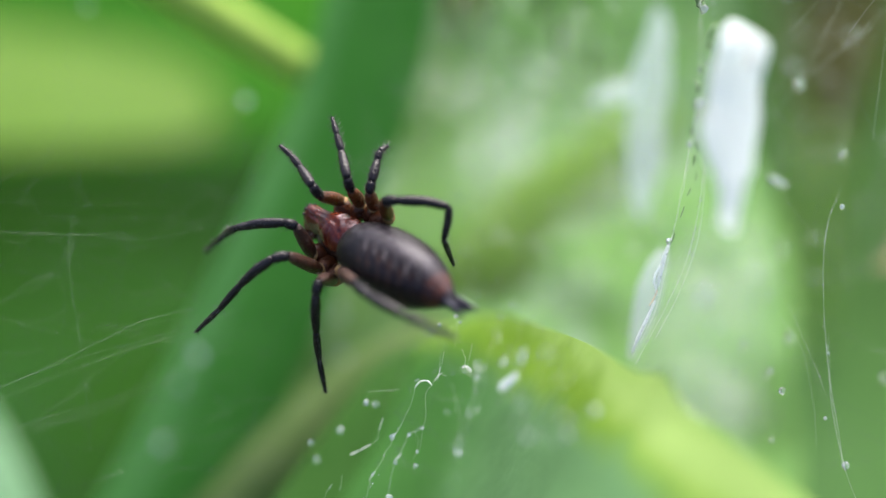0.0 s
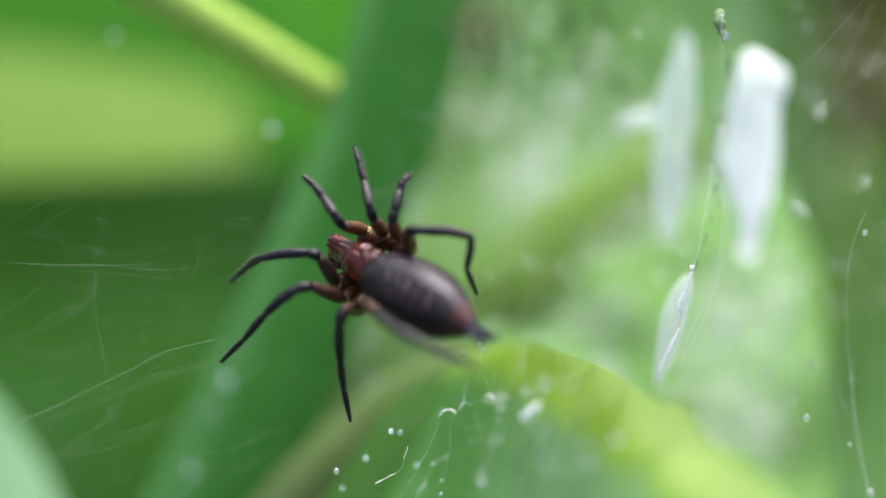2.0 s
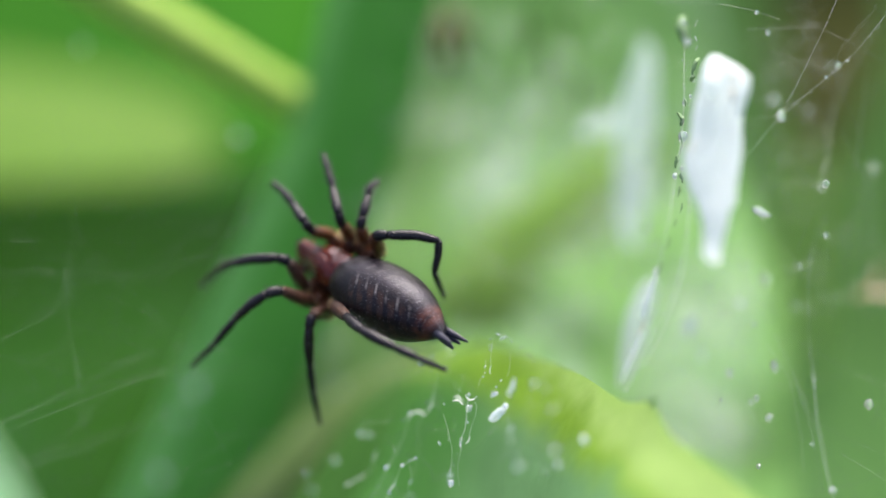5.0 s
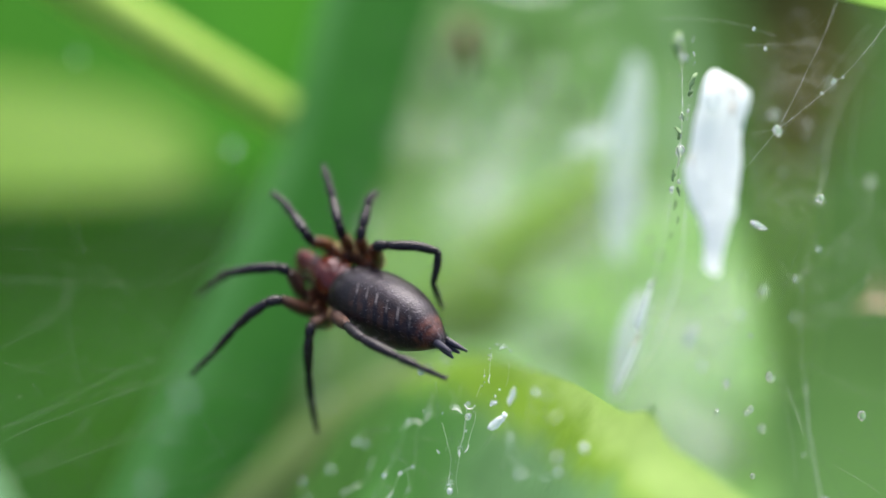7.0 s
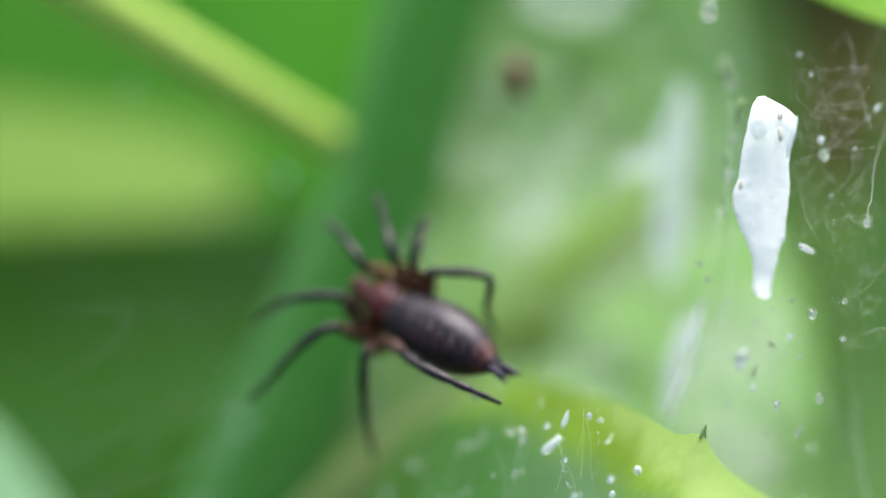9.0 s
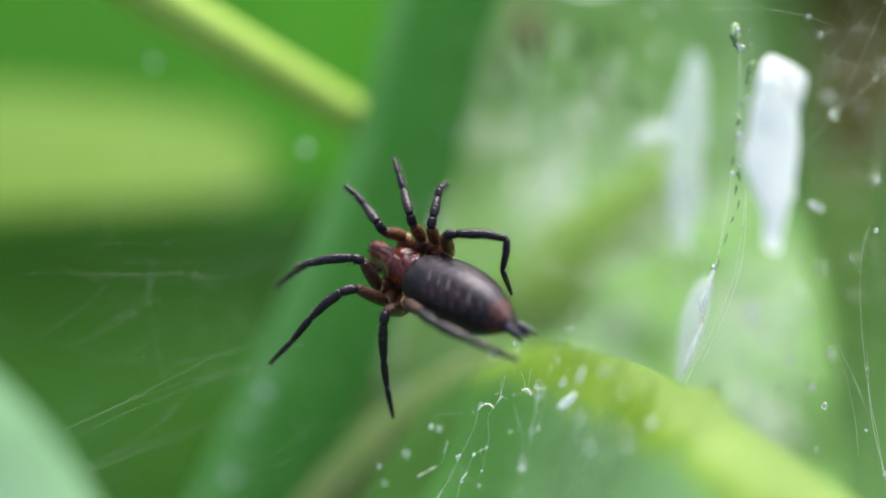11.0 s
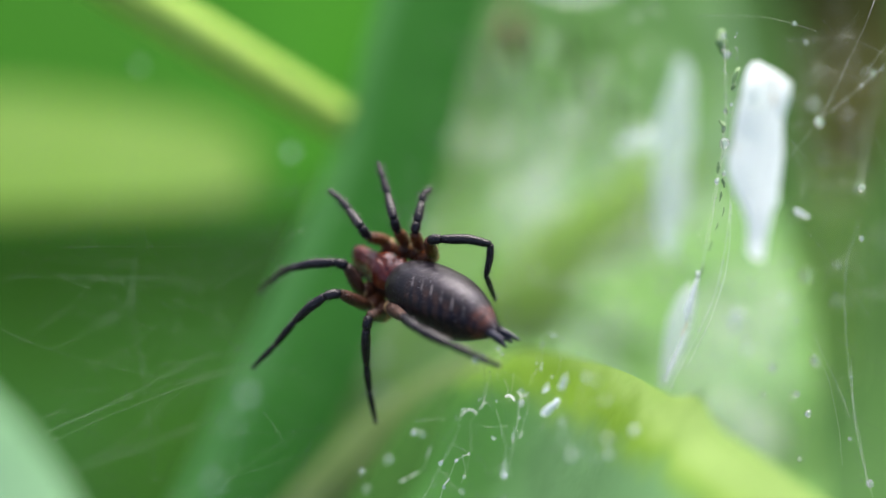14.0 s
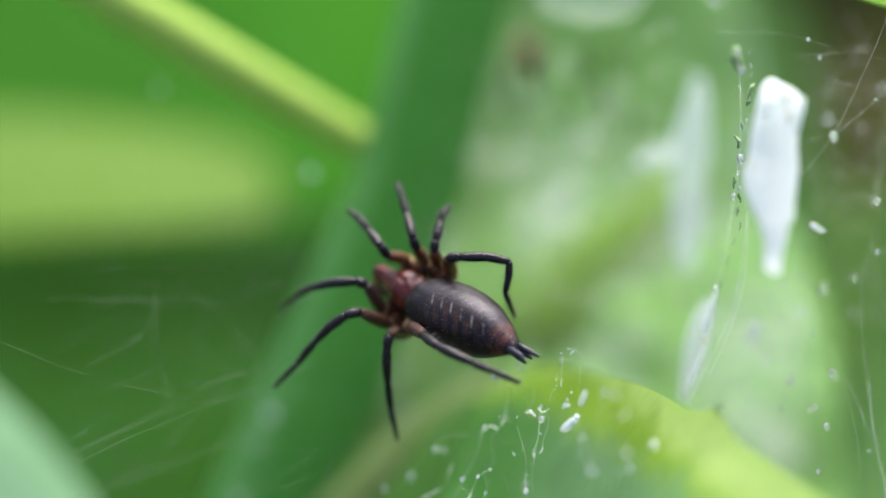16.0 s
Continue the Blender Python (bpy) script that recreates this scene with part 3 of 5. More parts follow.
# leaf in front, with a thick bright margin that carries one tooth
EDGE = [(-2.16, 4.85, 119.00), (-0.16, 3.70, 116.50), (1.47, 3.02, 113.50), (2.74, 2.91, 110.00), (4.02, 3.21, 106.00), (5.84, 3.80, 100.00), (7.30, 4.66, 95.00), (8.17, 4.65, 93.00), (8.64, 5.56, 91.60), (9.26, 6.19, 90.60), (11.11, 7.54, 89.00), (13.39, 9.40, 88.00), (16.03, 11.72, 87.00)]
LOWER = [(-6.55, 14.00, 112.00), (-4.97, 14.27, 110.00), (-3.69, 14.52, 108.00), (-2.22, 14.68, 105.50), (-0.58, 15.30, 103.00), (0.92, 15.33, 98.50), (1.85, 15.09, 94.00), (2.58, 14.71, 91.50), (3.12, 14.68, 90.00), (3.84, 14.86, 88.50), (5.49, 15.54, 86.50), (7.38, 15.78, 85.50), (9.80, 16.59, 84.50)]
at = foot(LOWER[7])
t = thing("toothed_leaf", at, "bright green toothed leaf with dew drops", "leaf")
part("blade", rel(blade(list(zip(EDGE, LOWER)), 30, 0.02, 0.10, 0.5, 11), at), M_ZONED, t, "translucent blade with a yellow-green margin")
part("tooth", rel(rod([(8.20, 4.79, 93.20), (8.27, 4.51, 93.20), (8.34, 4.24, 93.20)], [0.24, 0.13, 0.02], steps=4, flat=0.4), at), M_TOOTH, t, "small pointed leaf tooth")
part("petiole", rel(stem_to(LOWER[7], 0.9, 1.4), at), M_STALK, t)

plant("sunlit_leaf", "bright yellow-green leaf tip beside the husk",
      [((13.59, -13.70, 101.00), (15.19, -18.27, 103.00)), ((15.01, -12.97, 101.00), (18.57, -19.62, 104.00)), ((17.14, -12.17, 101.00), (23.96, -19.91, 106.00)), ((20.22, -11.60, 101.00), (29.50, -18.92, 108.00)), ((25.52, -12.28, 103.00), (32.60, -16.62, 110.00))],
      M_MARGIN, (31.28, -15.60, 110.00), cup=0.05, seed=12)


# ---- spider ----
HEAD, WAIST, TAIL = Vector((-5.36, -1.21, 103.20)), Vector((-3.69, -0.41, 101.20)), Vector((0.53, 1.95, 97.20))
DORSAL = Vector((0.12, -0.32, -0.94))


def frame_on(origin, ahead, up):
    """Pose in the world: x ahead, z up, from work-space vectors."""
    o = B(origin)
    x = (B(Vector(origin) + Vector(ahead)) - o).normalized()
    z = B(Vector(origin) + Vector(up)) - o
    z = (z - x * z.dot(x)).normalized()
    y = z.cross(x)
    return Matrix.Translation(o) @ Matrix((x, y, z)).transposed().to_4x4()


def bristles(pts, rad, count, length, seed, lean=0.5):
    """Fine hairs that stand off a rod."""
    rng = random.Random(seed)
    verts, faces = [], []
    for _ in range(count):
        i = rng.randrange(len(pts) - 1)
        s = rng.random()
        p = pts[i].lerp(pts[i + 1], s)
        d = (pts[i + 1] - pts[i]).normalized()
        q = Vector((rng.gauss(0, 1), rng.gauss(0, 1), rng.gauss(0, 1)))
        q = (q - d * q.dot(d)).normalized()
        root = p + q * rad[i] * 0.9
        tip = root + (q + d * lean) * length * rng.uniform(0.5, 1.2)
        w = d.cross(q) * 0.000005
        o = len(verts)
        verts += [root + w, root - w, root + d * 0.00001, tip]
        faces += [(o, o + 1, o + 3), (o + 1, o + 2, o + 3), (o + 2, o, o + 3)]
    return verts, faces


spider_at = B(Vector((-3.16, 0.14, 103.50)))
spider = thing("spider", spider_at, "dark brown spider with rust-red carapace standing on its web", "spider")
inv = Matrix.Translation(-spider_at)

# abdomen: an ovoid pointed at the tail, x ahead
mid = WAIST.lerp(TAIL, 0.47) + Vector((-0.06, 0.11, 0.0))
fr = frame_on(mid, WAIST - TAIL, DORSAL)
LEN = (B(WAIST) - B(TAIL)).length * 1.02
PROFILE = [(0.50, 0.0), (0.49, 0.22), (0.46, 0.45), (0.40, 0.69), (0.30, 0.86), (0.17, 0.96), (0.03, 1.0), (-0.11, 0.95), (-0.24, 0.80), (-0.35, 0.57), (-0.43, 0.35), (-0.47, 0.23), (-0.50, 0.13), (-0.505, 0.0)]
pv, pr = catmull([(x, r, 0) for x, r in PROFILE], [0] * len(PROFILE), 4)
verts, faces = [], []
SIDES = 40
for i, p in enumerate(pv):
    for k in range(SIDES):
        a = 2 * math.pi * k / SIDES
        r = max(p.y, 0.0) * 0.00147
        bumpy = 1 + 0.012 * noise.noise(Vector((p.x * 9, math.cos(a) * 2, math.sin(a) * 2)))
        verts.append(Vector((p.x * LEN, r * math.cos(a) * bumpy, r * 0.88 * math.sin(a) * bumpy + 0.00010 * (1 - (2 * p.x) ** 2))))
for i in range(len(pv) - 1):
    for k in range(SIDES):
        k2 = (k + 1) % SIDES
        faces.append((i * SIDES + k, i * SIDES + k2, (i + 1) * SIDES + k2, (i + 1) * SIDES + k))
abdomen = part("abdomen", (verts, faces), M_ABD, spider, "dark brown abdomen with pale chevron dashes", inv @ fr)
rng = random.Random(4)
hv, hf = [], []
for _ in range(3600):
    v = Vector(verts[rng.randrange(SIDES * 3, len(verts) - SIDES * 3)])
    v += Vector((rng.uniform(-1, 1), rng.uniform(-1, 1), rng.uniform(-1, 1))) * 0.00005
    out = Vector((0, v.y, v.z)).normalized()
    tip = v + out * rng.uniform(0.00003, 0.00010) + Vector((-0.00014, 0, 0))
    w = Vector((0, -out.z, out.y)) * 0.000004
    o = len(hv)
    hv += [v + w, v - w, tip]
    hf.append((o, o + 1, o + 2))
# real hairs, coloured pale so that they carry the glints of the sky
tagged(part("hair", (hv, hf), M_DOWN, abdomen, "fine hairs with bluish grey glints in their colour"), kind="stuff")
for sgn, ln, up in ((1, 0.00105, 0.0002), (-1, 0.0011, -0.0002), (0.55, 0.0007, -0.0003), (-0.55, 0.0007, -0.00035)):
    base = Vector((-0.475 * LEN, sgn * 0.00020, up * 0.5))
    tip = base + Vector((-ln, sgn * 0.00012, up))
    p, r = catmull([base, base.lerp(tip, 0.45), tip], [0.00017, 0.00014, 0.00004], 4)
    part("spinneret", tube(p, r, 10), M_SPIN, spider, "long black spinneret", inv @ fr)

# carapace: broad behind, narrowed to the head
cf = frame_on(HEAD.lerp(WAIST, 0.52), HEAD - WAIST, DORSAL + Vector((0, 0, 0)))
CL = (B(HEAD) - B(WAIST)).length * 0.98
SHAPE = [(-0.64, 0.02, 0.0), (-0.61, 0.50, 0.30), (-0.52, 0.95, 0.60), (-0.38, 1.20, 0.80), (-0.20, 1.19, 0.92), (-0.04, 0.98, 0.96), (0.10, 0.74, 0.96), (0.24, 0.70, 1.00), (0.38, 0.72, 1.02), (0.48, 0.62, 0.86), (0.54, 0.40, 0.55), (0.565, 0.03, 0.1)]
verts, faces = [], []
ring = 56
rows, _ = catmull(SHAPE, [0] * len(SHAPE), 7)
for p in rows:
    for k in range(ring):
        a = 2 * math.pi * k / ring
        z = math.sin(a)
        groove = 1 - 0.10 * math.exp(-((abs(math.cos(a)) - 0.45) / 0.15) ** 2) * math.exp(-((p.x - 0.12) / 0.2) ** 2)
        y = p.y * 0.00070 * math.cos(a) * groove
        ray = math.atan2(y, (p.x + 0.22) * CL)
        far = min(1.0, math.hypot(y, (p.x + 0.22) * CL) / 0.0006)
        ribs = 1 - (0.10 * far * max(0.0, math.cos(ray * 7)) ** 6 if p.x < 0.2 else 0.0) - 0.16 * math.exp(-(y / 0.00008) ** 2 - ((p.x + 0.25) / 0.10) ** 2)
        verts.append(Vector((p.x * CL, y, max(p.z, 0.02) * 0.00090 * z * (ribs if z > 0 else 0.6) * groove)))
for i in range(len(rows) - 1):
    for k in range(ring):
        k2 = (k + 1) % ring
        faces.append((i * ring + k, (i + 1) * ring + k, (i + 1) * ring + k2, i * ring + k2))
carapace = part("carapace", (verts, faces), M_CARA, spider, "glossy rust-red carapace", inv @ cf)
def on_carapace(x, y):
    """Height of the shell at x (share of its length) and y (m)."""
    k = min(range(len(rows)), key=lambda q: abs(rows[q].x - x))
    return rows[k].z * 0.00090 * math.sqrt(max(0.0, 1 - (y / (rows[k].y * 0.00070)) ** 2))


for y, x, r in ((0.00010, 0.49, 0.00006), (-0.00010, 0.49, 0.00006), (0.00027, 0.47, 0.00006), (-0.00027, 0.47, 0.00006), (0.00012, 0.42, 0.00006), (-0.00012, 0.42, 0.00006), (0.00030, 0.40, 0.00006), (-0.00030, 0.40, 0.00006)):
    part("eye", ball((x * CL, y, on_carapace(x, y) - 0.2 * r), r, 8, 10), M_EYE, carapace)
# short hairs over the head
hv, hf = [], []
rng = random.Random(12)
for _ in range(220):
    x, y = rng.uniform(-0.2, 0.52), rng.gauss(0, 0.0002)
    root = Vector((x * CL, y, on_carapace(x, y)))
    tip = root + Vector((rng.uniform(0.00002, 0.0001), rng.gauss(0, 0.00005), rng.uniform(0.00006, 0.00016)))
    o = len(hv)
    hv += [root + Vector((0, 0.000006, 0)), root - Vector((0, 0.000006, 0)), tip]
    hf.append((o, o + 1, o + 2))
tagged(part("hair", (hv, hf), M_HAIR, carapace), kind="stuff")
for sgn in (1, -1):
    p, r = catmull([(0.46 * CL, sgn * 0.00022, 0.0001), (0.55 * CL, sgn * 0.00026, -0.0003), (0.54 * CL, sgn * 0.0002, -0.0009)], [0.00026, 0.00028, 0.00012], 5)
    part("chelicera", tube(p, r, 10), M_CARA, spider, "", inv @ cf)
    p, r = catmull([(0.34 * CL, sgn * 0.0004, -0.0004), (0.54 * CL, sgn * 0.0006, -0.0003), (0.66 * CL, sgn * 0.0005, -0.0006), (0.68 * CL, sgn * 0.0004, -0.0011)], [0.00015, 0.00015, 0.00013, 0.00008], 5)
    part("pedipalp", joined(tube(p, r, 8), bristles([Vector(x) for x in p], r, 40, 0.00018, 9)), M_FEMUR, spider, "", inv @ cf)
part("sternum", ball((-0.10 * CL, 0, -0.00050), 0.00082, 12, 18, Vector((0.00050, 0, 0))), M_THIGH, spider, "dark brown underside", inv @ cf)
p, r = catmull([WAIST + Vector((-0.6, -0.3, 0.3)), WAIST, WAIST + Vector((0.6, 0.4, 0.0))], [0.35, 0.3, 0.35], 3)
part("waist", tube([B(x) - spider_at for x in p], [x * 0.001 for x in r], 10), M_FEMUR, spider)

# legs: hip, trochanter end, knee, shin end, foot start, claw
NAMES = ["coxa", "femur", "patella", "tibia", "metatarsus", "tarsus"]
THICK = [(0.50, 0.40), (0.33, 0.28), (0.25, 0.23), (0.25, 0.20), (0.19, 0.155), (0.15, 0.10)]
TIP_BACK = [1.4, 0.0, 0.0, -2.9, -4.8, -4.8, -1.2, 0.0]


def leg(i, joints):
    """One leg in six segments; i picks its thickness, the seed of its hairs and how far it reaches back."""
    first, hairs = None, []
    deep = []
    for k, q in enumerate(joints):
        back = TIP_BACK[i] * (max(0, k - 1) / 5) ** 1.3
        deep.append(Vector((q[0] * (q[2] + back) / q[2], q[1] * (q[2] + back) / q[2], q[2] + back)))
    for k in range(6):
        a, b2 = deep[k], deep[k + 1]
        prev, nxt = deep[max(k - 1, 0)], deep[min(k + 2, 6)]
        bend = (a - prev).normalized() - (nxt - b2).normalized() if 0 < k < 5 else Vector((0, 0, 0))
        m1 = a.lerp(b2, 0.5) + bend * (b2 - a).length * 0.05
        f0, f1 = THICK[k]
        sc = 0.86 if i not in (4, 5, 6) else 0.84
        pts, rad = catmull([a, a.lerp(m1, 0.5), m1, m1.lerp(b2, 0.6), b2], [f0 * 0.78 * sc, f0 * 1.02 * sc, (f0 + f1) * 0.54 * sc, f1 * 1.06 * sc, f1 * 0.76 * sc], 3)
        pts, rad = [B(p) - spider_at for p in pts], [r * 0.001 for r in rad]
        geo = tube(pts, rad, 12)
        hairs.append(bristles(pts, rad, 10 + 40 * (k > 0) + 30 * (k > 2), 0.00024 if k else 0.0001, i * 10 + k, 0.7))
        if k in (3, 4):
            hairs.append(bristles(pts, rad, 5, 0.00055, 300 + i * 10 + k, 0.6))
        mat = (M_FEMUR, M_FEMUR if i > 3 else M_THIGH, M_LEG, M_LEG, M_LEG, M_LEG)[k]
        if first is None:
            first = part("leg", geo, mat, spider, "slender dark bristly leg with orange-brown base")
        else:
            part(NAMES[k], geo, mat, first)
        if k == 0:
            d = (b2 - a).normalized() * 0.08
            rr = f1 * sc * 0.001
            part("joint", tube([B(b2 - d) - spider_at, B(b2) - spider_at, B(b2 + d) - spider_at], [rr * 0.72, rr * 0.95, rr * 0.72], 10), M_JOINT, first, "pale yellowish joint skin")
    tagged(part("hair", joined(*hairs), M_HAIR, first), kind="stuff")


leg(0, [(-4.71, 0.12, 102.60), (-5.30, 0.20, 102.00), (-5.87, -0.89, 100.60), (-6.33, -1.05, 100.30), (-8.28, -0.86, 101.00), (-8.93, -0.51, 102.00), (-9.77, 0.10, 103.40)])
leg(1, [(-4.47, 0.54, 102.40), (-4.99, 0.83, 101.80), (-6.15, 0.27, 100.20), (-6.80, 0.40, 100.00), (-8.14, 1.45, 100.80), (-9.05, 2.45, 101.60), (-10.10, 3.39, 102.60)])
leg(2, [(-4.16, 0.86, 102.20), (-4.42, 1.24, 101.40), (-4.92, 1.27, 100.00), (-5.06, 1.84, 100.00), (-5.10, 3.35, 101.00), (-5.02, 4.50, 101.90), (-4.80, 5.87, 102.80)])
leg(3, [(-3.78, 0.76, 101.60), (-4.01, 0.90, 100.40), (-3.47, 1.33, 98.40), (-2.85, 1.85, 97.60), (-1.47, 2.55, 97.20), (-0.58, 2.99, 97.60), (0.50, 3.51, 98.60)])
leg(4, [(-4.01, -1.36, 102.90), (-4.16, -1.97, 102.60), (-4.97, -2.13, 101.80), (-5.31, -2.57, 102.00), (-5.93, -3.41, 104.00), (-6.37, -3.92, 105.30), (-6.93, -4.40, 106.80)])
leg(5, [(-3.44, -1.31, 102.60), (-3.33, -1.82, 102.20), (-3.72, -2.37, 101.60), (-3.89, -2.88, 101.90), (-4.20, -4.05, 103.80), (-4.45, -4.80, 105.20), (-4.71, -5.59, 106.80)])
leg(6, [(-2.92, -1.17, 102.20), (-2.76, -1.67, 101.60), (-2.95, -2.26, 100.80), (-2.86, -2.72, 100.90), (-2.65, -3.60, 101.60), (-2.57, -3.98, 102.00), (-2.27, -4.21, 102.80)])
leg(7, [(-2.72, -1.07, 101.80), (-2.19, -1.30, 101.00), (-2.35, -1.88, 99.60), (-1.82, -1.92, 99.30), (0.24, -1.66, 99.30), (0.03, -0.37, 100.00), (0.43, 0.65, 101.50)])


# ---- husks ----
def husk(line, sides=44, depth=0.55, seed=0, crumple=0.10, pleats=5):
    """A papery spindle: work-space centres and half-widths (mm), crumpled and pleated along its length."""
    p, r = catmull([x[0] for x in line], [x[1] for x in line], 9)
    verts, faces = [], []
    for i, c in enumerate(p):
        d = (p[min(i + 1, len(p) - 1)] - p[max(i - 1, 0)]).normalized()
        side = d.cross(Vector((0, 0, 1))).normalized()
        for k in range(sides):
            a = 2 * math.pi * k / sides
            v = c + r[i] * (math.cos(a) * side + depth * math.sin(a) * Vector((0, 0, 1)))
            f = 1 + crumple * noise.noise(v * 0.9 + Vector((seed, 0, 0))) + 0.7 * crumple * noise.noise(v * 2.6) + 0.4 * crumple * noise.noise(v * 6.0) + 0.03 * math.sin(pleats * a + 0.7 * i ** 0.5)
            verts.append(B(c + (v - c) * f))
    for i in range(len(p) - 1):
        for k in range(sides):
            k2 = (k + 1) % sides
            faces.append((i * sides + k, i * sides + k2, (i + 1) * sides + k2, (i + 1) * sides + k))
    faces += [tuple(range(sides))[::-1], tuple(range((len(p) - 1) * sides, len(p) * sides))]
    return verts, faces, B(p[-1])


def papery(rows, c, depth, seed):
    """A dry, crumpled case: rows of (left a, left b, right a, right b) down its length, in the work space at c."""
    left, _ = catmull([(r[0], r[1], c) for r in rows], [0] * len(rows), 6)
    right, _ = catmull([(r[2], r[3], c) for r in rows], [0] * len(rows), 6)
    sides, verts, faces = 56, [], []
    n = len(left)
    for i in range(n):
        mid, half = (left[i] + right[i]) / 2, (right[i] - left[i]) / 2
        s = i / (n - 1)
        for k in range(sides):
            a = 2 * math.pi * k / sides
            u = math.copysign(abs(math.cos(a)) ** 0.85, math.cos(a))
            p = mid + half * u
            d = depth * min(1.0, half.length / 0.6) * math.copysign(abs(math.sin(a)) ** 0.8, math.sin(a))
            q = p * 1.15 + Vector((seed, 0, 3 * math.copysign(1, d)))
            crease = (1 - 2 * abs(noise.noise(q))) * 0.024 + (1 - 2 * abs(noise.noise(q * 2.7))) * 0.012 + 0.006 * noise.noise(q * 8)
            # a keel runs down one side
            keel = 0.09 * math.exp(-((u - 0.45 + 0.9 * s) / 0.16) ** 2) * math.exp(-(s / 0.45) ** 2)
            front = math.sin(a) < 0
            d += (-(crease + keel) if front else crease) * abs(math.sin(a)) ** 0.5 * min(1.0, half.length / 0.5)
            ragged = 0.05 * noise.noise(Vector((s * 30, a * 0.6, seed)))
            verts.append(B(p + Vector((ragged * u, 0, d + 2.6 * (0.5 - s)))))
    for i in range(n - 1):
        for k in range(sides):
            k2 = (k + 1) % sides
            faces.append((i * sides + k, i * sides + k2, (i + 1) * sides + k2, (i + 1) * sides + k))
    faces += [tuple(range(sides))[::-1], tuple(range((n - 1) * sides, n * sides))]
    return verts, faces


HUSK = [(10.60, -8.46, 10.86, -8.50), (10.36, -8.12, 11.56, -8.07), (10.19, -7.61, 12.00, -7.60), (10.04, -6.97, 11.89, -6.86), (9.84, -6.22, 11.70, -6.22), (9.71, -5.38, 11.65, -5.48), (9.48, -4.80, 11.62, -4.84), (9.42, -4.21, 11.53, -4.20), (9.55, -3.57, 11.40, -3.57),
        (9.76, -3.04, 11.34, -3.03), (9.95, -2.51, 11.12, -2.55), (10.07, -1.98, 10.97, -2.08), (10.03, -1.34, 10.77, -1.44), (9.98, -0.98, 10.66, -0.91), (10.08, -0.72, 10.60, -0.66), (10.20, -0.66, 10.42, -0.56)]
at = B((10.3, -0.6, 92.0))
white_husk = thing("insect_husk", at, "white papery spindle-shaped husk hanging in the web", "husk")
case = papery(HUSK, 92.0, 0.26, 2.0)
part("shell", rel(case, at), M_HUSK, white_husk)
# round film over one shoulder, a blister and a fold down the other side
part("blister", rel(ball(B((10.45, -7.25, 91.95)), 0.00034, 12, 16, Vector((0, 0.00006, 0.00024))), at), M_HUSK, white_husk)
part("blister", rel(ball(B((11.22, -2.92, 92.1)), 0.00017, 10, 14, Vector((0, 0, 0.00012))), at), M_HUSK, white_husk)
part("fold", rel(rod([(11.86, -7.55, 91.75), (11.72, -7.0, 91.62), (11.56, -6.45, 91.62), (11.52, -6.0, 91.8)], [0.05, 0.11, 0.10, 0.04]), at), M_HUSK, white_husk)


def stain(a, b2, tall, wide):
    """A thin tan patch on the husk's face."""
    here = B((a, b2, 92.0)) - BASE
    near = [(v - BASE).dot(AWAY) * 1000 for v in case[0] if abs((v - BASE).dot(RIGHT) - here.dot(RIGHT)) < 0.00012 and abs((v - BASE).dot(UPWARD) - here.dot(UPWARD)) < 0.0002]
    c = min(near) + 0.012
    n, verts = 14, []
    for k in range(n):
        q = 2 * math.pi * k / n
        r = 1 + 0.5 * noise.noise(Vector((math.cos(q) * 2 + a * 5, math.sin(q) * 2, b2)))
        verts.append(B((a + wide * r * math.cos(q), b2 + tall * r * math.sin(q), c)))
    verts += [v + 0.00003 * AWAY for v in verts]
    faces = [tuple(range(n)), tuple(range(2 * n - 1, n - 1, -1))] + [(k, n + k, n + (k + 1) % n, (k + 1) % n) for k in range(n)]
    part("stain", rel((verts, faces), at), M_STAIN, white_husk, "small tan stain")


stain(11.36, -7.63, 0.34, 0.09)
stain(11.33, -6.95, 0.30, 0.08)
stain(9.72, -4.96, 0.22, 0.06)


g = husk([((9.47, 0.03, 108.00), 0.12), ((9.23, 0.64, 108.00), 0.38), ((8.88, 1.73, 108.00), 0.55), ((8.58, 2.95, 108.00), 0.46), ((8.28, 3.93, 108.00), 0.28), ((8.08, 4.66, 108.00), 0.12)], seed=4)
t = thing("insect_husk", g[2], "slim white husk bound to a silk strand", "husk")
part("shell", rel(g[:2], g[2]), M_GAUZE, t)
for line, w in ((((9.24, -0.30, 102.30), (9.01, 0.33, 102.30), (8.79, 1.25, 102.30), (8.72, 1.60, 102.30)), 0.11), (((8.83, 0.67, 102.20), (8.58, 1.25, 102.20), (8.73, 1.87, 102.20)), 0.08), (((8.64, 2.10, 102.20), (8.29, 2.86, 102.20), (7.91, 3.67, 102.20), (7.70, 4.24, 102.20)), 0.11)):
    part("shred", rel(rod(line, [0.04] + [w] * (len(line) - 2) + [0.04], flat=0.5), g[2]), M_HUSK, t, "bright white shred")
part("tip", rel(rod([(8.70, 1.66, 101.90), (8.54, 2.03, 101.90), (8.35, 2.30, 101.90)], [0.015, 0.035, 0.02], flat=0.5), g[2]), M_PETAL, t, "dry tan tip")
g = husk([((9.97, -11.13, 116.00), 0.21), ((9.91, -9.82, 116.00), 0.58), ((9.59, -7.99, 116.00), 0.95), ((9.36, -5.63, 116.00), 0.84), ((9.24, -3.54, 116.00), 0.79), ((9.17, -1.44, 116.00), 0.21)], seed=9)
t = thing("insect_husk", g[2], "dull greenish white husk lying against the broad leaf", "husk")
part("shell", rel(g[:2], g[2]), M_FILM, t)
